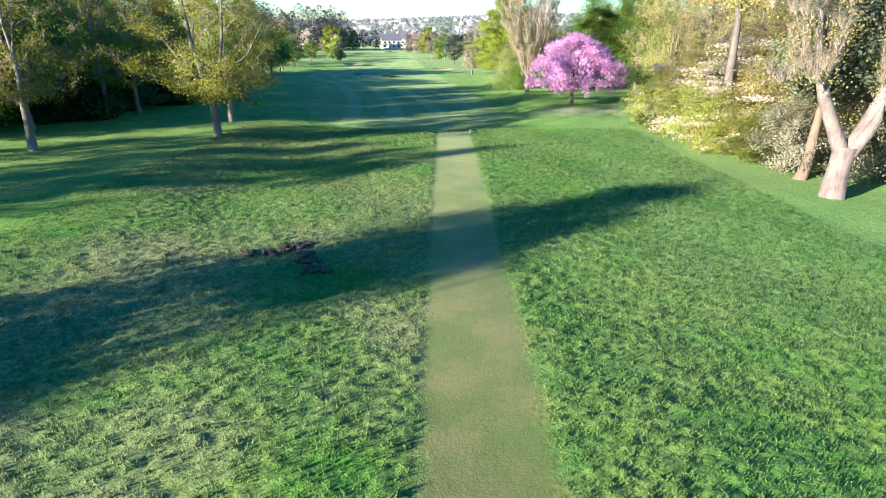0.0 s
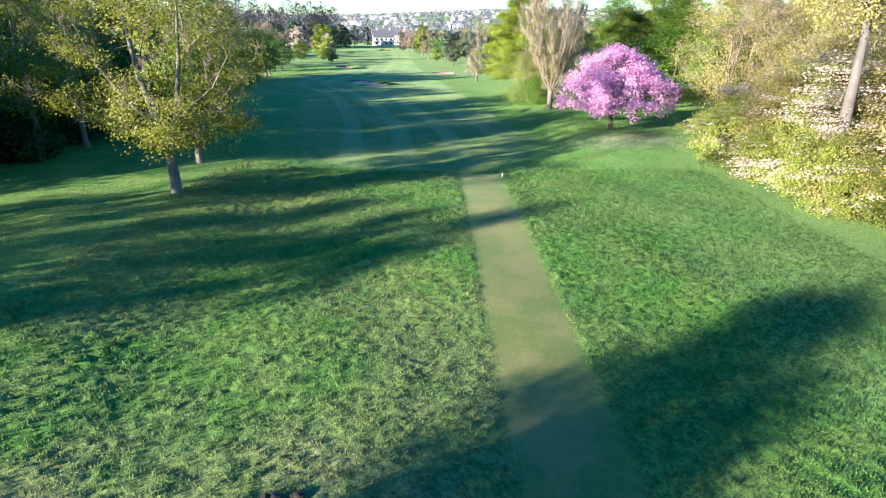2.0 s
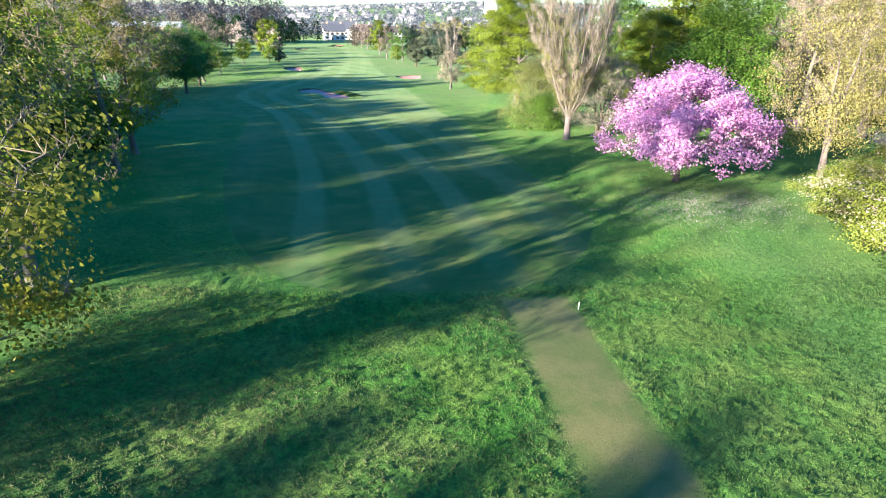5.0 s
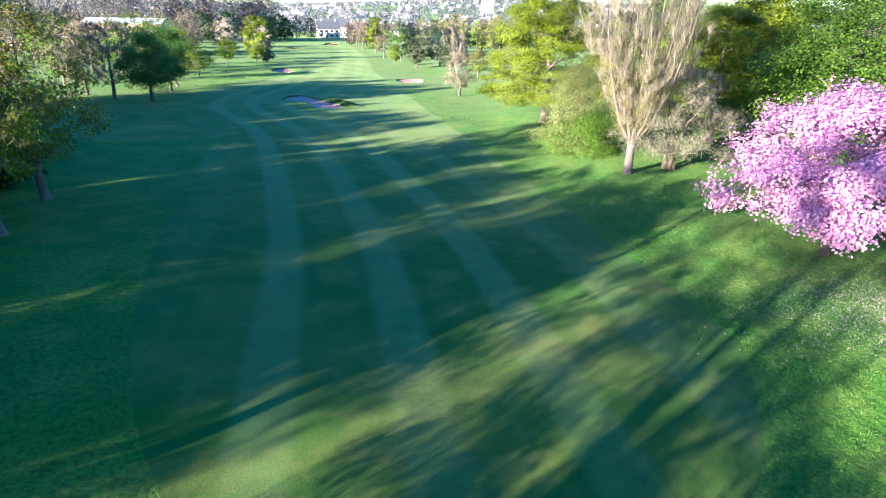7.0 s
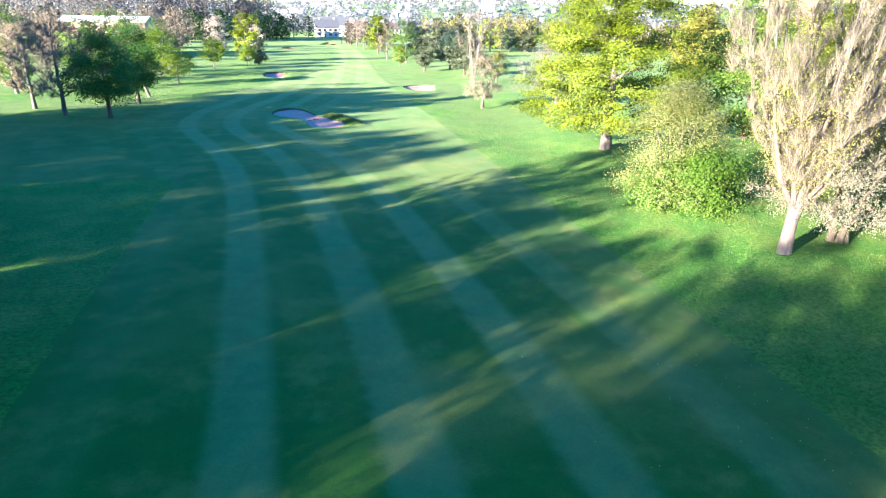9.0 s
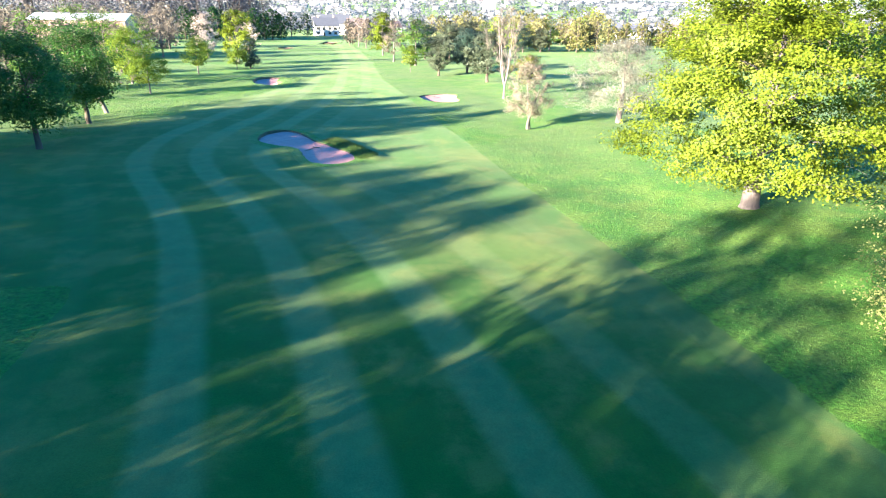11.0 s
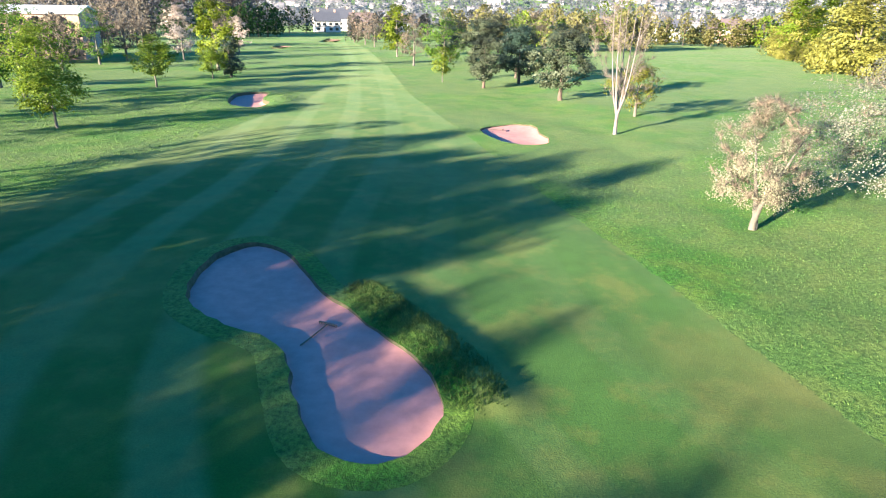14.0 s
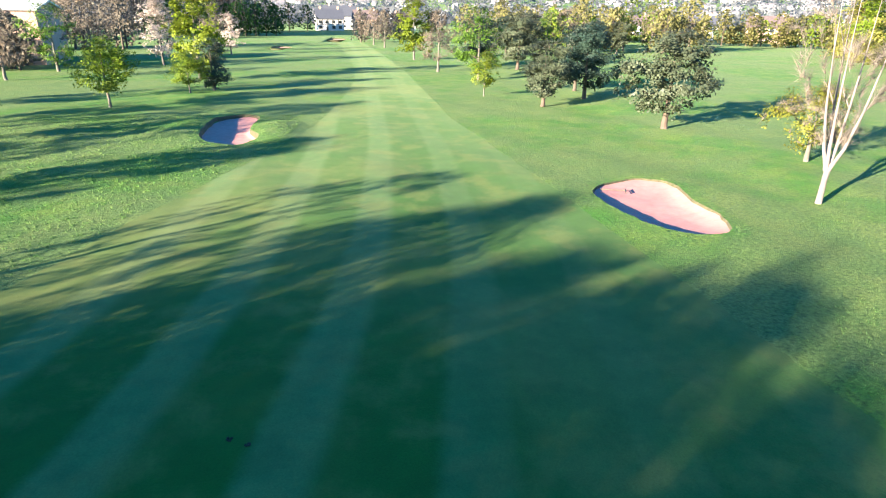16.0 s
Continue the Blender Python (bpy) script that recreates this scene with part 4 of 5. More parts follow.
bar = tree("tree", 72, 9.0, 4.4, 1.6, "round", 0.24, 140, 0, 0.1, L_BROWN, BARK, twigs=7000, twig_len=0.8, rise=1.0, label="bare tree with a fine haze of twigs", group="bare trees")
put(bar, -37.1, 115.8)
again(bar, -42.7, 121.0, 90, 0.95)
again(bar, 33.0, 78.0, 10, 1.35)
again(bar, 38.0, 84.0, 60, 1.5)
put(tree("tree", 73, 7.6, 3.9, 1.8, "round", 0.22, 110, 1500, 0.14, L_OLIVE, BARK, twigs=3500, lean=(-2.0, -0.5), rise=0.9, label="leaning tree with few young leaves"), -34.9, 132.0)
sml = tree("tree", 74, 5.2, 2.4, 1.4, "round", 0.12, 80, 5500, 0.18, L_FRESH, BARK, spread=0.3, label="young green tree on the rough grass", group="young trees on the rough")
put(sml, -36.3, 148.2)
again(sml, -38.4, 177.0, 120, 1.15)
again(sml, -34.3, 187.6, 60, 0.8)
put(tree("tree", 75, 7.6, 3.4, 1.6, "round", 0.18, 100, 6000, 0.22, L_FRESH, BARK, label="yellow-green tree on the rough grass"), -43.0, 160.5)
again(yg, -36.9, 201.5, 70, 0.95)
put(tree("conifer", 76, 5.7, 1.9, 0.4, "column", 0.2, 90, 6000, 0.18, L_PINEDK, BARK_DARK, rise=1.2, spread=0.24, label="dark upright conifer on the grass"), -32.3, 190.0)
again(gre, -60.0, 213.0, 20, 0.95)
again(brn, -58.7, 222.0, 100, 1.2)
again(bar, -60.0, 200.0, 30, 0.9)
# added off to the side, mostly out of view, for shadow streaks
for x, y, turn, sc in ((-52, 135, 0, 1.0), (-56, 143, 90, 0.75), (-50, 151, 40, 0.95), (-58, 158, 10, 1.0), (-49, 168, 200, 1.0), (-56, 176, 120, 1.1)):
    again(bar if turn % 20 else gre, x, y, turn, sc)
wht = tree("tree", 77, 10.0, 3.4, 1.6, "column", 0.2, 80, 3500, 0.28, WHITE, BARK, twigs=600, label="tall tree in white blossom", group="white blossom trees")
put(wht, -49.0, 224.5)
again(wht, -44.5, 252.8, 80, 0.8)
again(brn, -50.0, 262.0, 10, 1.1)
again(brn, -15.0, 300.0, 10, 1.1)
again(brn, -12.0, 285.0, 10, 1.0)

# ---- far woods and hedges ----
# bluish grey stands in for the distance haze over the bare wood
L_BARE = leaf_material("bare_wood_hazed_blue", (0.11, 0.105, 0.125), (0.145, 0.138, 0.16), (0.18, 0.17, 0.185), 0.4, even=0.85)


def far_wood(name, places, tall, wide, per, size, mat, label, seed, trunk_mat=None):
    """A far wood: past counting, trunks and crowns of many small clumps."""
    rng = np.random.default_rng(seed)
    crown, stems = Pile(), Pile()
    for x, y, s in places:
        h, w, z = tall * s, wide * s, float(lie(x, y))
        f = rng.uniform(0.08, 1.0, per)
        az = rng.uniform(0, 2 * np.pi, per)
        r = w * np.interp(f, *PROFILE["round"]) * np.sqrt(rng.uniform(0.1, 1, per)) * (1 + 0.3 * np.sin(3 * az + 7 * f + s * 20))
        crown.leaves(np.column_stack([x + r * np.cos(az), y + r * np.sin(az), z + f * h]), size, rng, up=0.1, slim=0.42)
        stems.tube([(x, y, z - 0.3), (x + 0.2, y, z + h * 0.4), (x + rng.normal() * 0.5, y, z + h * 0.85)], [0.3 * s, 0.2 * s, 0.05], 5)
        at = np.column_stack([np.full(14, x), np.full(14, y), z + rng.uniform(0.3, 0.8, 14) * h])
        way = rng.normal(size=(14, 3))
        way[:, 2] = np.abs(way[:, 2]) + 0.7
        stems.spikes(at, way, rng.uniform(0.3, 0.55, 14) * h, np.full(14, 0.07))
    tagged(new(name, crown.mesh(name, mat)), label, "woodland", kind="stuff")
    tagged(new(name + "_stems", smooth(stems.mesh(name + "_stems", trunk_mat or BARK_DARK))), "grey stems and boughs of the far wood", "woodland", kind="stuff")


rnd = random.Random(7)


def row(x0, y0, x1, y1, n, lo, hi, jitter):
    return [(x0 + (x1 - x0) * k / (n - 1) + rnd.uniform(-jitter, jitter), y0 + (y1 - y0) * k / (n - 1) + rnd.uniform(-jitter, jitter), rnd.uniform(lo, hi)) for k in range(n)]


far_wood("far_wood", row(-58, 372, -150, 350, 26, 0.8, 1.1, 6) + row(-60, 392, -170, 372, 24, 0.9, 1.25, 6) + row(-100, 320, -200, 280, 16, 0.6, 0.9, 8), 22, 6.5, 700, 0.72, L_BARE, "bare woodland beyond the rough, greyed with distance haze", 31)
far_wood("far_wood", row(-54, 362, -95, 352, 12, 0.75, 1.0, 4) + row(-50, 432, -76, 420, 6, 0.8, 1.0, 3) + row(-150, 350, -330, 330, 30, 0.8, 1.2, 10), 14, 5.5, 330, 0.9, L_DARK, "dark evergreen woodland beyond the rough", 32)
far_wood("far_wood", row(-66, 275, -150, 231, 30, 0.8, 1.15, 6) + row(-64, 216, -100, 208, 16, 0.6, 0.72, 2) + row(-20, 318, -6, 330, 5, 0.6, 0.85, 3) + row(-8, 430, 40, 400, 12, 0.7, 1.0, 8), 12, 4.5, 340, 0.7, L_BROWN, "brown budding trees in a belt", 33)
far_wood("far_wood", row(16, 300, 62, 262, 16, 0.7, 1.0, 5) + row(66, 345, 150, 262, 22, 0.4, 0.7, 5) + row(52, 336, 128, 296, 20, 0.65, 0.95, 4) + row(20, 350, 70, 350, 8, 0.8, 1.1, 5), 13, 5.0, 300, 0.75, HILL_YELLOW, "yellow-green belt of trees beyond the grass", 34)
far_wood("far_wood", row(78, 334, 84, 328, 3, 0.95, 1.2, 4) + row(30, 290, 60, 280, 6, 0.6, 0.9, 6) + row(100, 318, 150, 275, 10, 0.5, 0.8, 6), 13, 5.2, 320, 0.8, L_FRESH, "bright green trees beyond the grass", 35)
fy = tree("tree", 83, 13.0, 5.5, 0.3, "dome", 0.35, 60, 3600, 0.55, L_GOLD, BARK_PALE, spread=0.7, label="yellow-green tree at the far wood's edge", group="trees along the far edge")
put(fy, 71, 197)
ff = tree("tree", 84, 13.0, 5.5, 0.3, "dome", 0.35, 60, 3600, 0.55, L_FRESH, BARK_DARK, spread=0.7, label="bright green tree at the far wood's edge", group="trees along the far edge")
put(ff, 79, 172)
fs = tree("shrub", 85, 5.0, 3.2, 0.05, "dome", 0.15, 60, 2600, 0.36, L_GOLD, BARK_DARK, stems=5, spread=0.5, category="shrub", label="yellow-green shrub along the wood's foot", group="shrubs along the far edge")
put(fs, 68, 190)
edge = [(74, 188), (79, 181), (77, 205), (82, 214), (87, 226), (91, 236), (95, 246), (100, 256), (87, 196), (93, 210), (99, 224), (84, 166), (90, 180)]
for i, (x, y) in enumerate(edge):
    again((fy, ff, fy, fy, ff)[i % 5], x, y, rnd.uniform(0, 360), rnd.uniform(0.85, 1.15))
for i in range(11):
    again(fs, 66.5 + 2.6 * i, 182 + 7 * i, 77 * i, rnd.uniform(0.7, 1.1))
for i in range(9):
    again((pdk, pine, gre, brn)[i % 4], 14 + 6 * i, 252 + 3 * i + rnd.uniform(-6, 6), rnd.uniform(0, 360), rnd.uniform(0.9, 1.3))

# ---- buildings far off ----
WALL_W = plain_material("white_render", (0.42, 0.41, 0.44), (0.54, 0.53, 0.56), 0.8, 0.85)
WALL_P = plain_material("pink_brick", (0.34, 0.22, 0.18), (0.44, 0.31, 0.26), 2.0, 0.9)
ROOF_R = plain_material("brown_tiles", (0.07, 0.052, 0.062), (0.12, 0.09, 0.10), 1.5, 0.85)
ROOF_G = plain_material("grey_slate", (0.045, 0.05, 0.075), (0.075, 0.08, 0.11), 1.5, 0.7)
SHED_W = plain_material("white_sheet_metal", (0.36, 0.37, 0.40), (0.47, 0.48, 0.51), 0.3, 0.5)
DARK_WOOD = plain_material("dark_timber", (0.03, 0.025, 0.02), (0.07, 0.055, 0.045), 4, 0.8)
GLASS = plain_material("window_glass", (0.02, 0.025, 0.03), (0.035, 0.04, 0.05), 1, 0.08)


def box_bm(x0, x1, y0, y1, z0, z1):
    bm = bmesh.new()
    bmesh.ops.create_cube(bm, size=1.0)
    bmesh.ops.transform(bm, matrix=Matrix.Translation(((x0 + x1) / 2, (y0 + y1) / 2, (z0 + z1) / 2)) @ Matrix.Diagonal((x1 - x0, y1 - y0, z1 - z0, 1)), verts=bm.verts)
    return bm


def gable_bm(w, d, z0, z1, over=0.5, thick=0.25):
    """A pitched roof with its ridge along x and a thickness."""
    bm = bmesh.new()
    hw, hd = w / 2 + over, d / 2 + over
    prof = [(-hd, z0), (0, z1), (hd, z0), (hd, z0 - thick), (0, z1 - thick * 1.3), (-hd, z0 - thick)]
    a = [bm.verts.new((-hw, y, z)) for y, z in prof]
    b = [bm.verts.new((hw, y, z)) for y, z in prof]
    for k in range(6):
        bm.faces.new((a[k], a[(k + 1) % 6], b[(k + 1) % 6], b[k]))
    for r in (a[::-1], b):
        bm.faces.new((r[0], r[1], r[4], r[5]) if r is b else (r[5], r[4], r[1], r[0]))
        bm.faces.new((r[1], r[2], r[3], r[4]) if r is b else (r[4], r[3], r[2], r[1]))
    bmesh.ops.recalc_face_normals(bm, faces=bm.faces)
    return bm


def walls_bm(w, d, z1, zr):
    """Four walls with gable ends."""
    bm = bmesh.new()
    prof = [(-d / 2, -0.3), (-d / 2, z1), (0, zr), (d / 2, z1), (d / 2, -0.3)]
    a = [bm.verts.new((-w / 2, y, z)) for y, z in prof]
    b = [bm.verts.new((w / 2, y, z)) for y, z in prof]
    for k in range(5):
        bm.faces.new((a[k], a[(k + 1) % 5], b[(k + 1) % 5], b[k]))
    bm.faces.new(a[::-1])
    bm.faces.new(b)
    bmesh.ops.recalc_face_normals(bm, faces=bm.faces)
    return bm


def house(x, y, turn, w, d, eaves, ridge_z, wall, roof, label, timber=False):
    root = tagged(new("house"), label, "house", "houses beyond the green")
    part("wall", walls_bm(w, d, eaves, ridge_z - 0.35), wall, root)
    part("roof", gable_bm(w, d, eaves, ridge_z), roof, root)
    for sx in (-0.32, 0.34):
        part("chimney", box_bm(w * sx - 0.45, w * sx + 0.45, -0.4, 0.4, ridge_z - 1.2, ridge_z + 1.1), WALL_P, root)
    for lvl in (1.0, 3.6):
        for k in range(4):
            cx = w * (-0.36 + 0.24 * k)
            if lvl < 2 and k == 1:
                door = part("door", box_bm(cx - 0.5, cx + 0.5, -d / 2 - 0.06, -d / 2 + 0.02, 0, 2.1), DARK_WOOD, root, "dark front door")
                continue
            win = part("window", box_bm(cx - 0.75, cx + 0.75, -d / 2 - 0.05, -d / 2 + 0.02, lvl, lvl + 1.25), GLASS, root)
            part("frame", box_bm(cx - 0.85, cx + 0.85, -d / 2 - 0.03, -d / 2 + 0.015, lvl - 0.1, lvl + 1.35), WALL_W if not timber else DARK_WOOD, win)
            part("sill", box_bm(cx - 0.9, cx + 0.9, -d / 2 - 0.14, -d / 2, lvl - 0.18, lvl - 0.1), WALL_W, win)
    if timber:
        for k in range(6):
            cx = w * (-0.48 + 0.192 * k)
            part("timber", box_bm(cx - 0.12, cx + 0.12, -d / 2 - 0.035, -d / 2, 2.9, eaves), DARK_WOOD, root)
        part("beam", box_bm(-w / 2, w / 2, -d / 2 - 0.04, -d / 2, 2.75, 2.95), DARK_WOOD, root)
    root.matrix_basis = pose(x, y, float(lie(x, y)), 0, 0, turn)
    return root


house(-39, 452, 12, 14, 9, 5.8, 10.6, WALL_W, ROOF_G, "white half-timbered house with blue-grey slate roof", True)
house(-20, 458, -8, 13, 9, 5.8, 10.4, WALL_P, ROOF_R, "pinkish brick house with brown tiled roof")
house(-35, 480, 5, 18, 9, 7.0, 12.6, WALL_W, ROOF_G, "white house with grey slate roof behind another")
house(0, 470, 20, 12, 9, 5.4, 9.2, WALL_W, ROOF_R, "white rendered house among the trees")
house(112, 356, -30, 14, 9, 5.4, 9.2, WALL_W, ROOF_G, "white house with slate roof behind the hedge")
house(132, 340, -35, 14, 9, 5.4, 9.4, WALL_P, ROOF_R, "brick house with tiled roof behind the hedge")
house(92, 372, -20, 14, 9, 5.4, 9.0, WALL_W, ROOF_R, "white house with tiled roof behind the hedge")


def shed(x, y, turn):
    root = tagged(new("shed"), "brick shed with a white sheet-metal roof beyond the trees", "shed")
    part("wall", walls_bm(20, 12, 8.4, 9.6), WALL_P, root)
    part("roof", gable_bm(20, 12, 8.5, 9.9, 0.4, 0.2), SHED_W, root)
    for k in range(3):
        part("door", box_bm(-9 + 6.4 * k, -5.4 + 6.4 * k, -6.06, -5.98, 0, 4.2), ROOF_G, root, "grey roller door")
    root.matrix_basis = pose(x, y, 0, 0, 0, turn)


shed(-77.5, 228, 8)


def tower(x, y):
    root = tagged(new("tower_block"), "pale concrete tower block far off", "building")
    bm = box_bm(-9, 9, -8, 8, -2, 46)
    part("wall", bm, WALL_W, root)
    part("roof", box_bm(-9.4, 9.4, -8.4, 8.4, 46, 47), ROOF_G, root)
    for f in range(14):
        for k in range(4):
            part("window", box_bm(-7.6 + 4.2 * k, -5.0 + 4.2 * k, -8.08, -7.98, 2 + 3.1 * f, 3.5 + 3.1 * f), GLASS, root)
    root.matrix_basis = pose(x, y, float(lie(x, y)), 0, 0, 10)


tower(185, 1150)


def town():
    """Rows of small houses and trees on the far hillside, past counting."""
    rng = np.random.default_rng(3)
    walls, roofs, green = Pile(), Pile(), Pile()
    for row in range(34):
        dist = 640 + 46 * row + rng.uniform(-10, 10)
        az = -0.75
        while az < 0.85:
            az += rng.uniform(9, 26) / dist
            if rng.uniform() < 0.5:
                az += rng.uniform(20, 80) / dist
                continue
            x, y = dist * math.sin(az) + rng.normal() * 4, dist * math.cos(az) + rng.normal() * 6
            if abs(az) < 0.12 and dist < 700:
                continue
            z = float(lie(x, y))
            w, d, h, g = rng.uniform(4, 9), rng.uniform(3.5, 5), rng.uniform(4.5, 6.5), rng.uniform(2.2, 3.6)
            t = -az + rng.normal() * 0.3
            m = np.array([[math.cos(t), -math.sin(t)], [math.sin(t), math.cos(t)]])
            c = np.array([[-w, -d], [w, -d], [w, d], [-w, d]]) @ m.T + [x, y]
            rr = np.array([[-w, 0], [w, 0]]) @ m.T + [x, y]
            v = np.concatenate([np.column_stack([c, np.full(4, z - 3)]), np.column_stack([c, np.full(4, z + h)]), np.column_stack([rr, np.full(2, z + h + g)])])
            walls.add(v, f3=[[4, 7, 8], [5, 9, 6]], f4=[[0, 1, 5, 4], [1, 2, 6, 5], [2, 3, 7, 6], [3, 0, 4, 7]])
            v2 = v[4:] + [0, 0, 0.1]
            roofs.add(v2, f4=[[0, 1, 5, 4], [2, 3, 4, 5]])
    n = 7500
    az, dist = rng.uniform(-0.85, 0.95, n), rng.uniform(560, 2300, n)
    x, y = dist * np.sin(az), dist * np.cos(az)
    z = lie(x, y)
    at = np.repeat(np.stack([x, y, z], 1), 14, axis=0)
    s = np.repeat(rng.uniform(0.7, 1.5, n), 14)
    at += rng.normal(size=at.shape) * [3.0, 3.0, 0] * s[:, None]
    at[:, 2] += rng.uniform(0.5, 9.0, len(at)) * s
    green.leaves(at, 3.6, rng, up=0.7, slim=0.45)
    tagged(new("town_walls", walls.mesh("town_walls", TOWN_W)), "house walls scattered over the far hillside, paled with distance haze", "town", kind="stuff")
    tagged(new("town_roofs", roofs.mesh("town_roofs", TOWN_R)), "house roofs scattered over the far hillside, paled with distance haze", "town", kind="stuff")
    tagged(new("hillside_trees", green.mesh("hillside_trees", HILL)), "trees among the far houses, greyed with distance haze", "trees", kind="stuff")


# distance haze put into the base colours: pale, bluish and even
HILL = leaf_material("hazed_hillside_leaves", (0.15, 0.162, 0.205), (0.175, 0.187, 0.235), (0.20, 0.213, 0.265), 0.5)
TOWN_R = plain_material("hazed_tiles", (0.20, 0.185, 0.21), (0.25, 0.235, 0.26), 0.05, 0.9)
TOWN_W = plain_material("hazed_render", (0.26, 0.26, 0.30), (0.36, 0.36, 0.40), 0.05, 0.9)
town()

# ---- rakes, soil, petals, daisies ----
RAKE_WOOD = plain_material("rake_wood", (0.09, 0.065, 0.045), (0.17, 0.125, 0.085), 9, 0.7)
RAKE_HEAD = plain_material("rake_plastic", (0.03, 0.03, 0.03), (0.06, 0.06, 0.06), 9, 0.5)


def rake(x, y, z, turn, label):
    root = tagged(new("bunker_rake"), label, "rake", "bunker rakes")
    p = Pile()
    p.tube([(0, 0, 0.03), (0.7, 0, 0.035), (1.35, 0, 0.05)], [0.022, 0.022, 0.022], 8)
    child("handle", smooth(p.mesh("handle", RAKE_WOOD)), root)
    head = box_bm(1.33, 1.39, -0.32, 0.32, 0.035, 0.075)
    bmesh.ops.bevel(head, geom=head.edges[:], offset=0.008, segments=1, affect="EDGES")
    hd = part("head", head, RAKE_HEAD, root)
    for k in range(11):
        part("tooth", box_bm(1.35, 1.372, -0.305 + 0.06 * k, -0.29 + 0.06 * k, -0.03, 0.04), RAKE_HEAD, hd)
    root.matrix_basis = pose(x, y, z, 0, 0, turn)


rake(-13.4, 113.7, -0.08, 60, "wooden rake lying on the bunker sand")
rake(-1.9, 148.4, -0.15, -20, "rake lying in the corner of the sunlit bunker")


def scattered(name, n, centre, spread_xy, size, mat, label, category, flat=True, seed=9, high=0.02):
    rng = np.random.default_rng(seed)
    xy = np.array(centre) + rng.normal(size=(n, 2)) * spread_xy
    p = Pile()
    p.leaves(np.column_stack([xy, lie(xy[:, 0], xy[:, 1]) + high]), size, rng, up=0.95 if flat else 0.4, slim=0.45)
    return tagged(new(name, p.mesh(name, mat)), label, category, kind="stuff")


PETAL = leaf_material("fallen_petals", (0.40, 0.31, 0.38), (0.48, 0.39, 0.46), (0.58, 0.50, 0.56), 0.3)
DAISY = leaf_material("daisy_white", (0.6, 0.6, 0.56), (0.7, 0.7, 0.66), (0.8, 0.8, 0.76), 0.3)
scattered("petals", 11000, (12.6, 55.6), (2.8, 1.7), 0.032, PETAL, "fallen pale petals on the grass by the cherry", "petals")
scattered("daisies", 220, (2.6, 67.0), (1.8, 4.0), 0.02, DAISY, "small white daisies in the short grass", "flowers", high=0.05, seed=12)


def soil_patch(x, y, r, seed, label="patch of dark dug-up soil in the rough grass"):
    """Turned-over soil: a low heap of clods."""
    rng = np.random.default_rng(seed)
    bm = bmesh.new()
    for k in range(16):
        q = rng.normal(size=2) * r * 0.5
        s = rng.uniform(0.05, 0.13) * min(1.0, r / 0.3)
        bmesh.ops.create_icosphere(bm, subdivisions=1, radius=s, matrix=Matrix.Translation((q[0], q[1], s * 0.35)) @ Matrix.Diagonal((rng.uniform(0.8, 1.6), rng.uniform(0.8, 1.5), 0.6, 1)))
    for v in bm.verts:
        v.co += Vector(rng.normal(size=3) * 0.018 * min(1.0, r / 0.3))
    me = bpy.data.meshes.new("soil_patch")
    bm.to_mesh(me)
    bm.free()
    me.materials.append(SOIL)
    ob = tagged(new("soil_patch", me), label, "soil", "dug-up patches", "stuff")
    ob.matrix_basis = pose(x, y, float(lie(x, y)) + (0.035 if r > 0.2 else 0.0), 0, 0, 0)


for k, (x, y, r) in enumerate([(-5.6, 18.2, 0.45), (-5.0, 18.7, 0.5), (-4.3, 17.4, 0.35), (-3.9, 16.7, 0.4), (-4.6, 17.9, 0.3), (-6.3, 18.0, 0.35)]):
    soil_patch(x, y, r, 40 + k)


for k, (x, y) in enumerate([(-16.87, 129.3), (-16.45, 129.1)]):
    soil_patch(x, y, 0.07, 60 + k, "small dark divot scar in the mown fairway")

POST_WHITE = plain_material("white_paint", (0.42, 0.42, 0.40), (0.58, 0.58, 0.56), 12, 0.6)


def marker_post(x, y):
    """A short painted post with a domed cap at the end of the mown walk."""
    root = tagged(new("marker_post"), "short white painted post beside the mown walk", "post")
    p = Pile()
    p.tube([(0, 0, -0.08), (0, 0, 0.15), (0, 0, 0.30)], [0.018, 0.017, 0.016], 10)
    child("pole", smooth(p.mesh("pole", POST_WHITE)), root)
    cap = bmesh.new()
    bmesh.ops.create_uvsphere(cap, u_segments=10, v_segments=6, radius=0.021, matrix=Matrix.Translation((0, 0, 0.30)) @ Matrix.Diagonal((1, 1, 0.6, 1)))
    part("cap", cap, POST_WHITE, root)
    root.matrix_basis = pose(x, y, float(lie(x, y)), 3, 2, 0)


marker_post(2.0, 45.1)


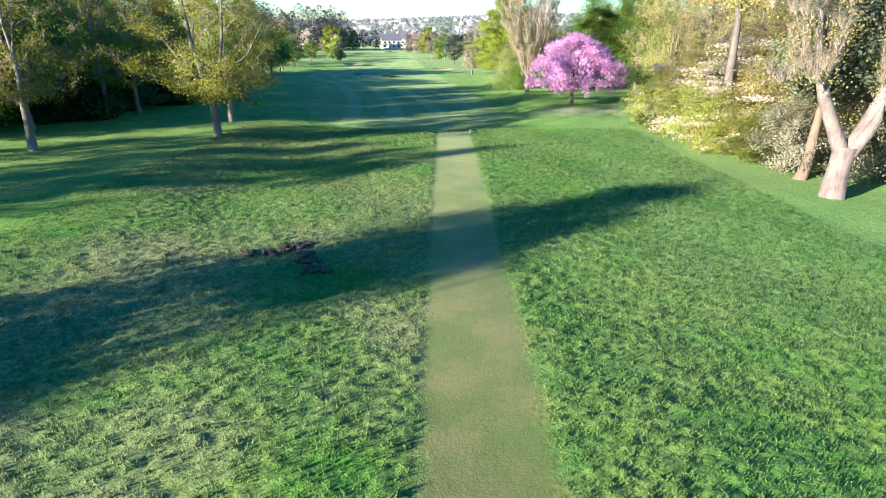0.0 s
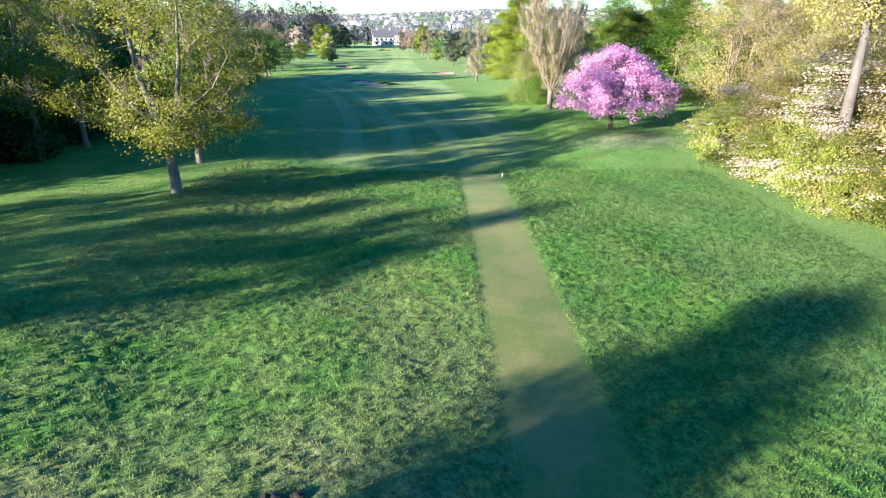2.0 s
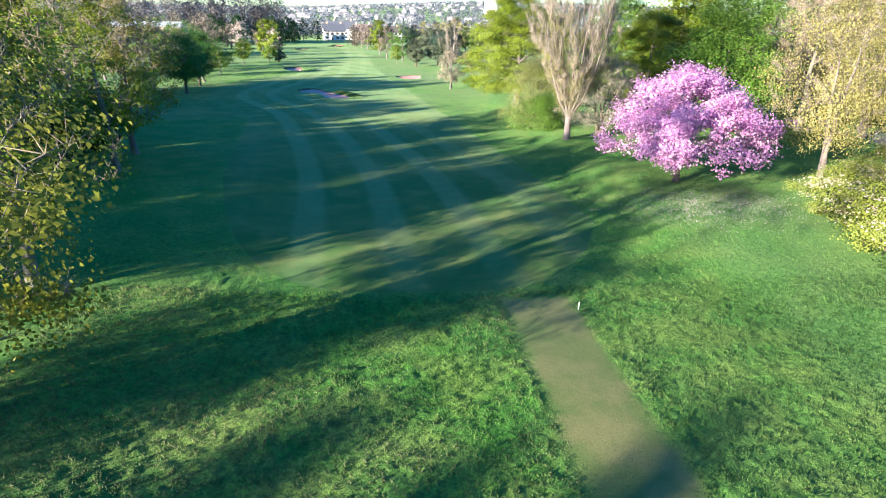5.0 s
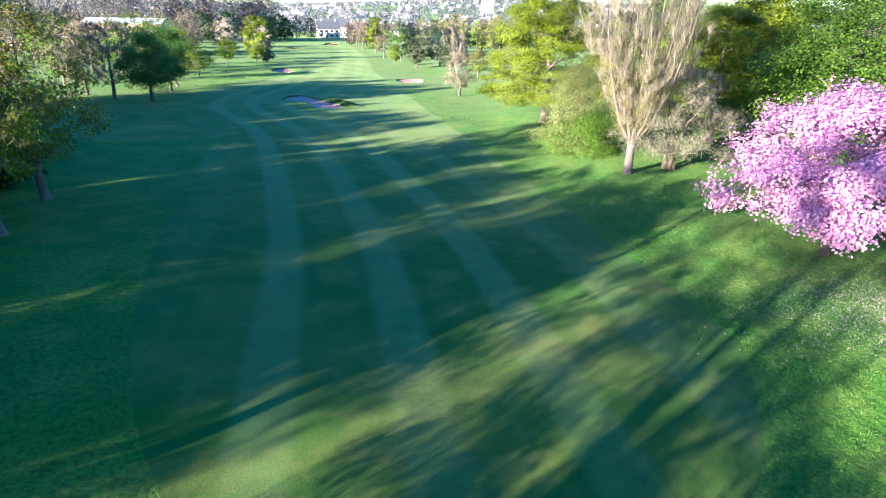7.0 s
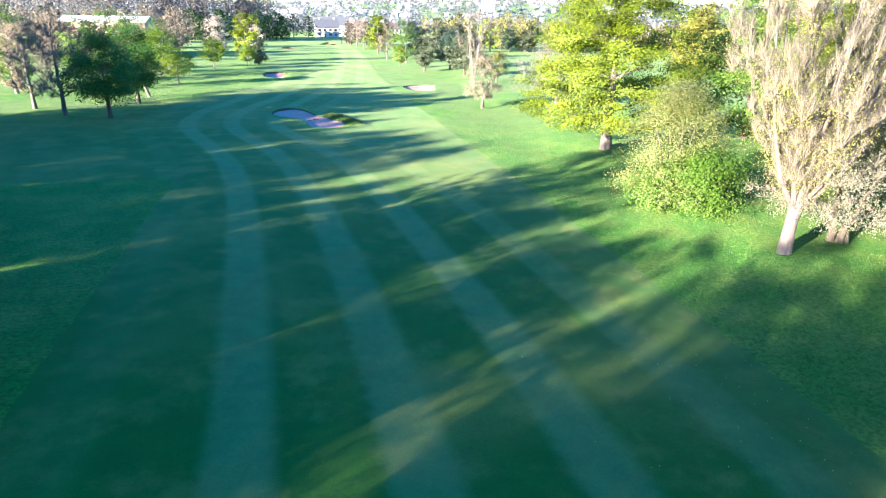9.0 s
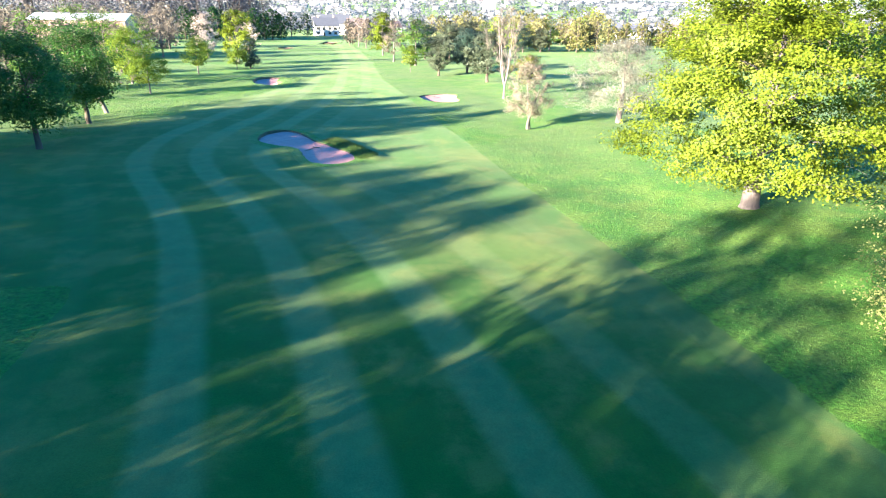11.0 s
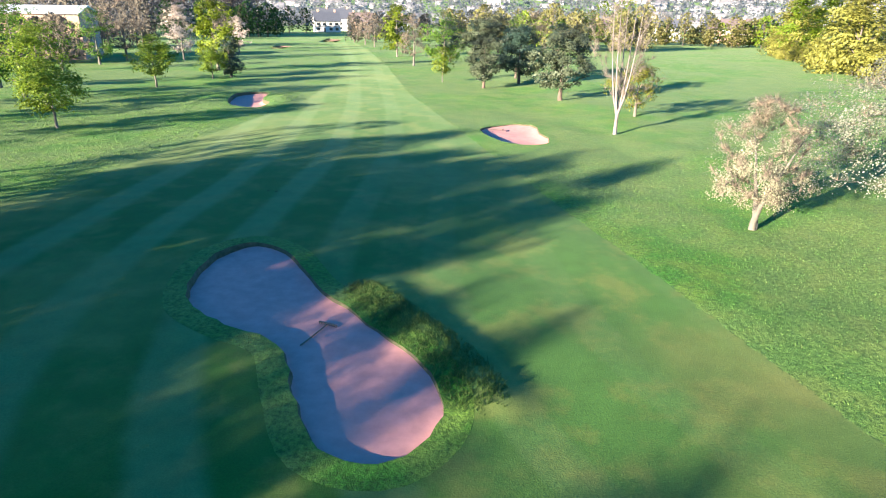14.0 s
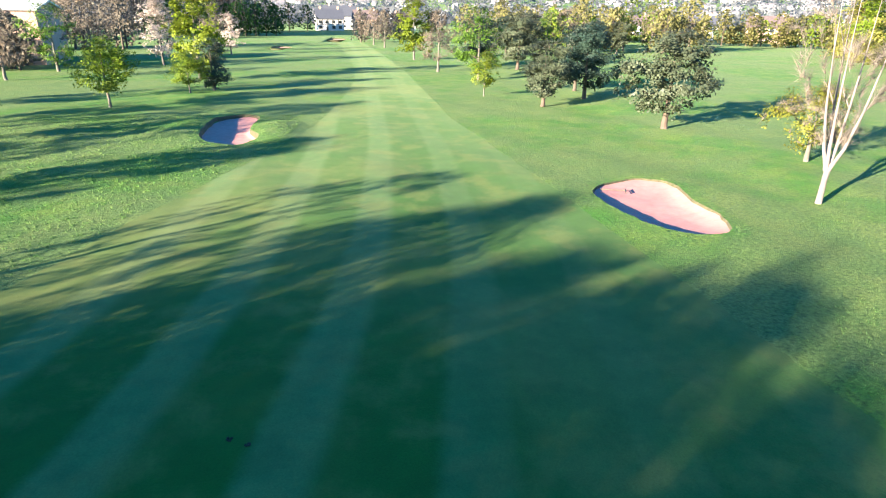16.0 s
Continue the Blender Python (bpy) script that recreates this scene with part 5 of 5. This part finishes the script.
def tufts(name, n, x0, x1, y0, y1, keep, length, radius, mat, label, seed, bare=-0.05):
    """Tussocky grass, thicker in clumps."""
    rng = np.random.default_rng(seed)
    x, y = rng.uniform(x0, x1, n * 3), rng.uniform(y0, y1, n * 3)
    c = 0.5 * np.sin(x * 7.3 + 1.7 * np.sin(y * 3.1)) * np.sin(y * 6.9 + 1.3 * np.sin(x * 3.7)) + 0.5 * np.sin(x * 13.1 + y * 6.3) * np.sin(y * 12.3 - x * 5.9)
    ok = keep(x, y) & (c + rng.normal(size=len(x)) * 0.35 > bare)
    x, y = x[ok][:n], y[ok][:n]
    k = 3
    at = np.repeat(np.column_stack([x, y, lie(x, y) + tussock(x, y) - 0.01]), k, axis=0)
    at[:, :2] += rng.normal(size=(len(at), 2)) * 0.05
    way = rng.normal(size=(len(at), 3)) * 0.55
    way[:, 2] = 1.0
    p = Pile()
    p.spikes(at, way, length * rng.uniform(0.5, 1.3, len(at)), np.full(len(at), radius))
    return tagged(new(name, p.mesh(name, mat)), label, "grass", kind="stuff")


def in_rough(x, y):
    ragged = np.abs(np.sin(x * 91.7 + y * 37.3) * 43.7) % 1.0
    ok = (fairway_distance(x, y) < -0.05 - 0.9 * ragged) & (strip_distance(x, y) < -0.05)
    for ring in BUNKERS.values():
        ok &= ~((np.abs(x - ring[:, 0].mean()) < 5) & (np.abs(y - ring[:, 1].mean()) < 8)) | (loop_distance(x, y, ring) > 0.05)
    return ok


tufts("rough_grass", 34000, -15, 1, 4, 47, in_rough, 0.10, 0.014, BLADE_DRY, "bleached tussocky rough grass beside the mown walk", 1)
tufts("rough_grass", 30000, 1, 15, 4, 47, in_rough, 0.10, 0.014, BLADE, "green tussocky rough grass beside the mown walk", 8)
tufts("rough_grass", 8000, 3, 15, 44, 74, in_rough, 0.09, 0.013, BLADE_FAR, "rough grass below the cherry", 2)
tufts("rough_grass", 9000, -2, 13, 74, 135, in_rough, 0.09, 0.014, BLADE_FAR, "rough grass along the fairway edge", 3)
tufts("rough_grass", 8000, -44, -20, 126, 172, in_rough, 0.13, 0.02, BLADE_FAR, "rough grass on the open side", 4)


def by_bunker(x, y):
    d = loop_distance(x, y, BUNKERS["twin"])
    return (d > 0.03) & (d < 1.6) & ((x - y * 0.0 > -13.2) | (y < 113.5)) & (ridge(x, y, (-11.4, 116.8), (-8.8, 111.0), 0.8, 1.0) + ridge(x, y, (-15.2, 112.6), (-14.2, 110.0), 0.8, 0.4) > 0.40 + 0.35 * np.random.default_rng(2).uniform(size=x.shape))


tufts("long_grass", 9000, -17, -6.5, 107, 120, by_bunker, 0.14, 0.012, LONG_BLADE, "long uncut grass on the bunker's bank", 6, -0.5)
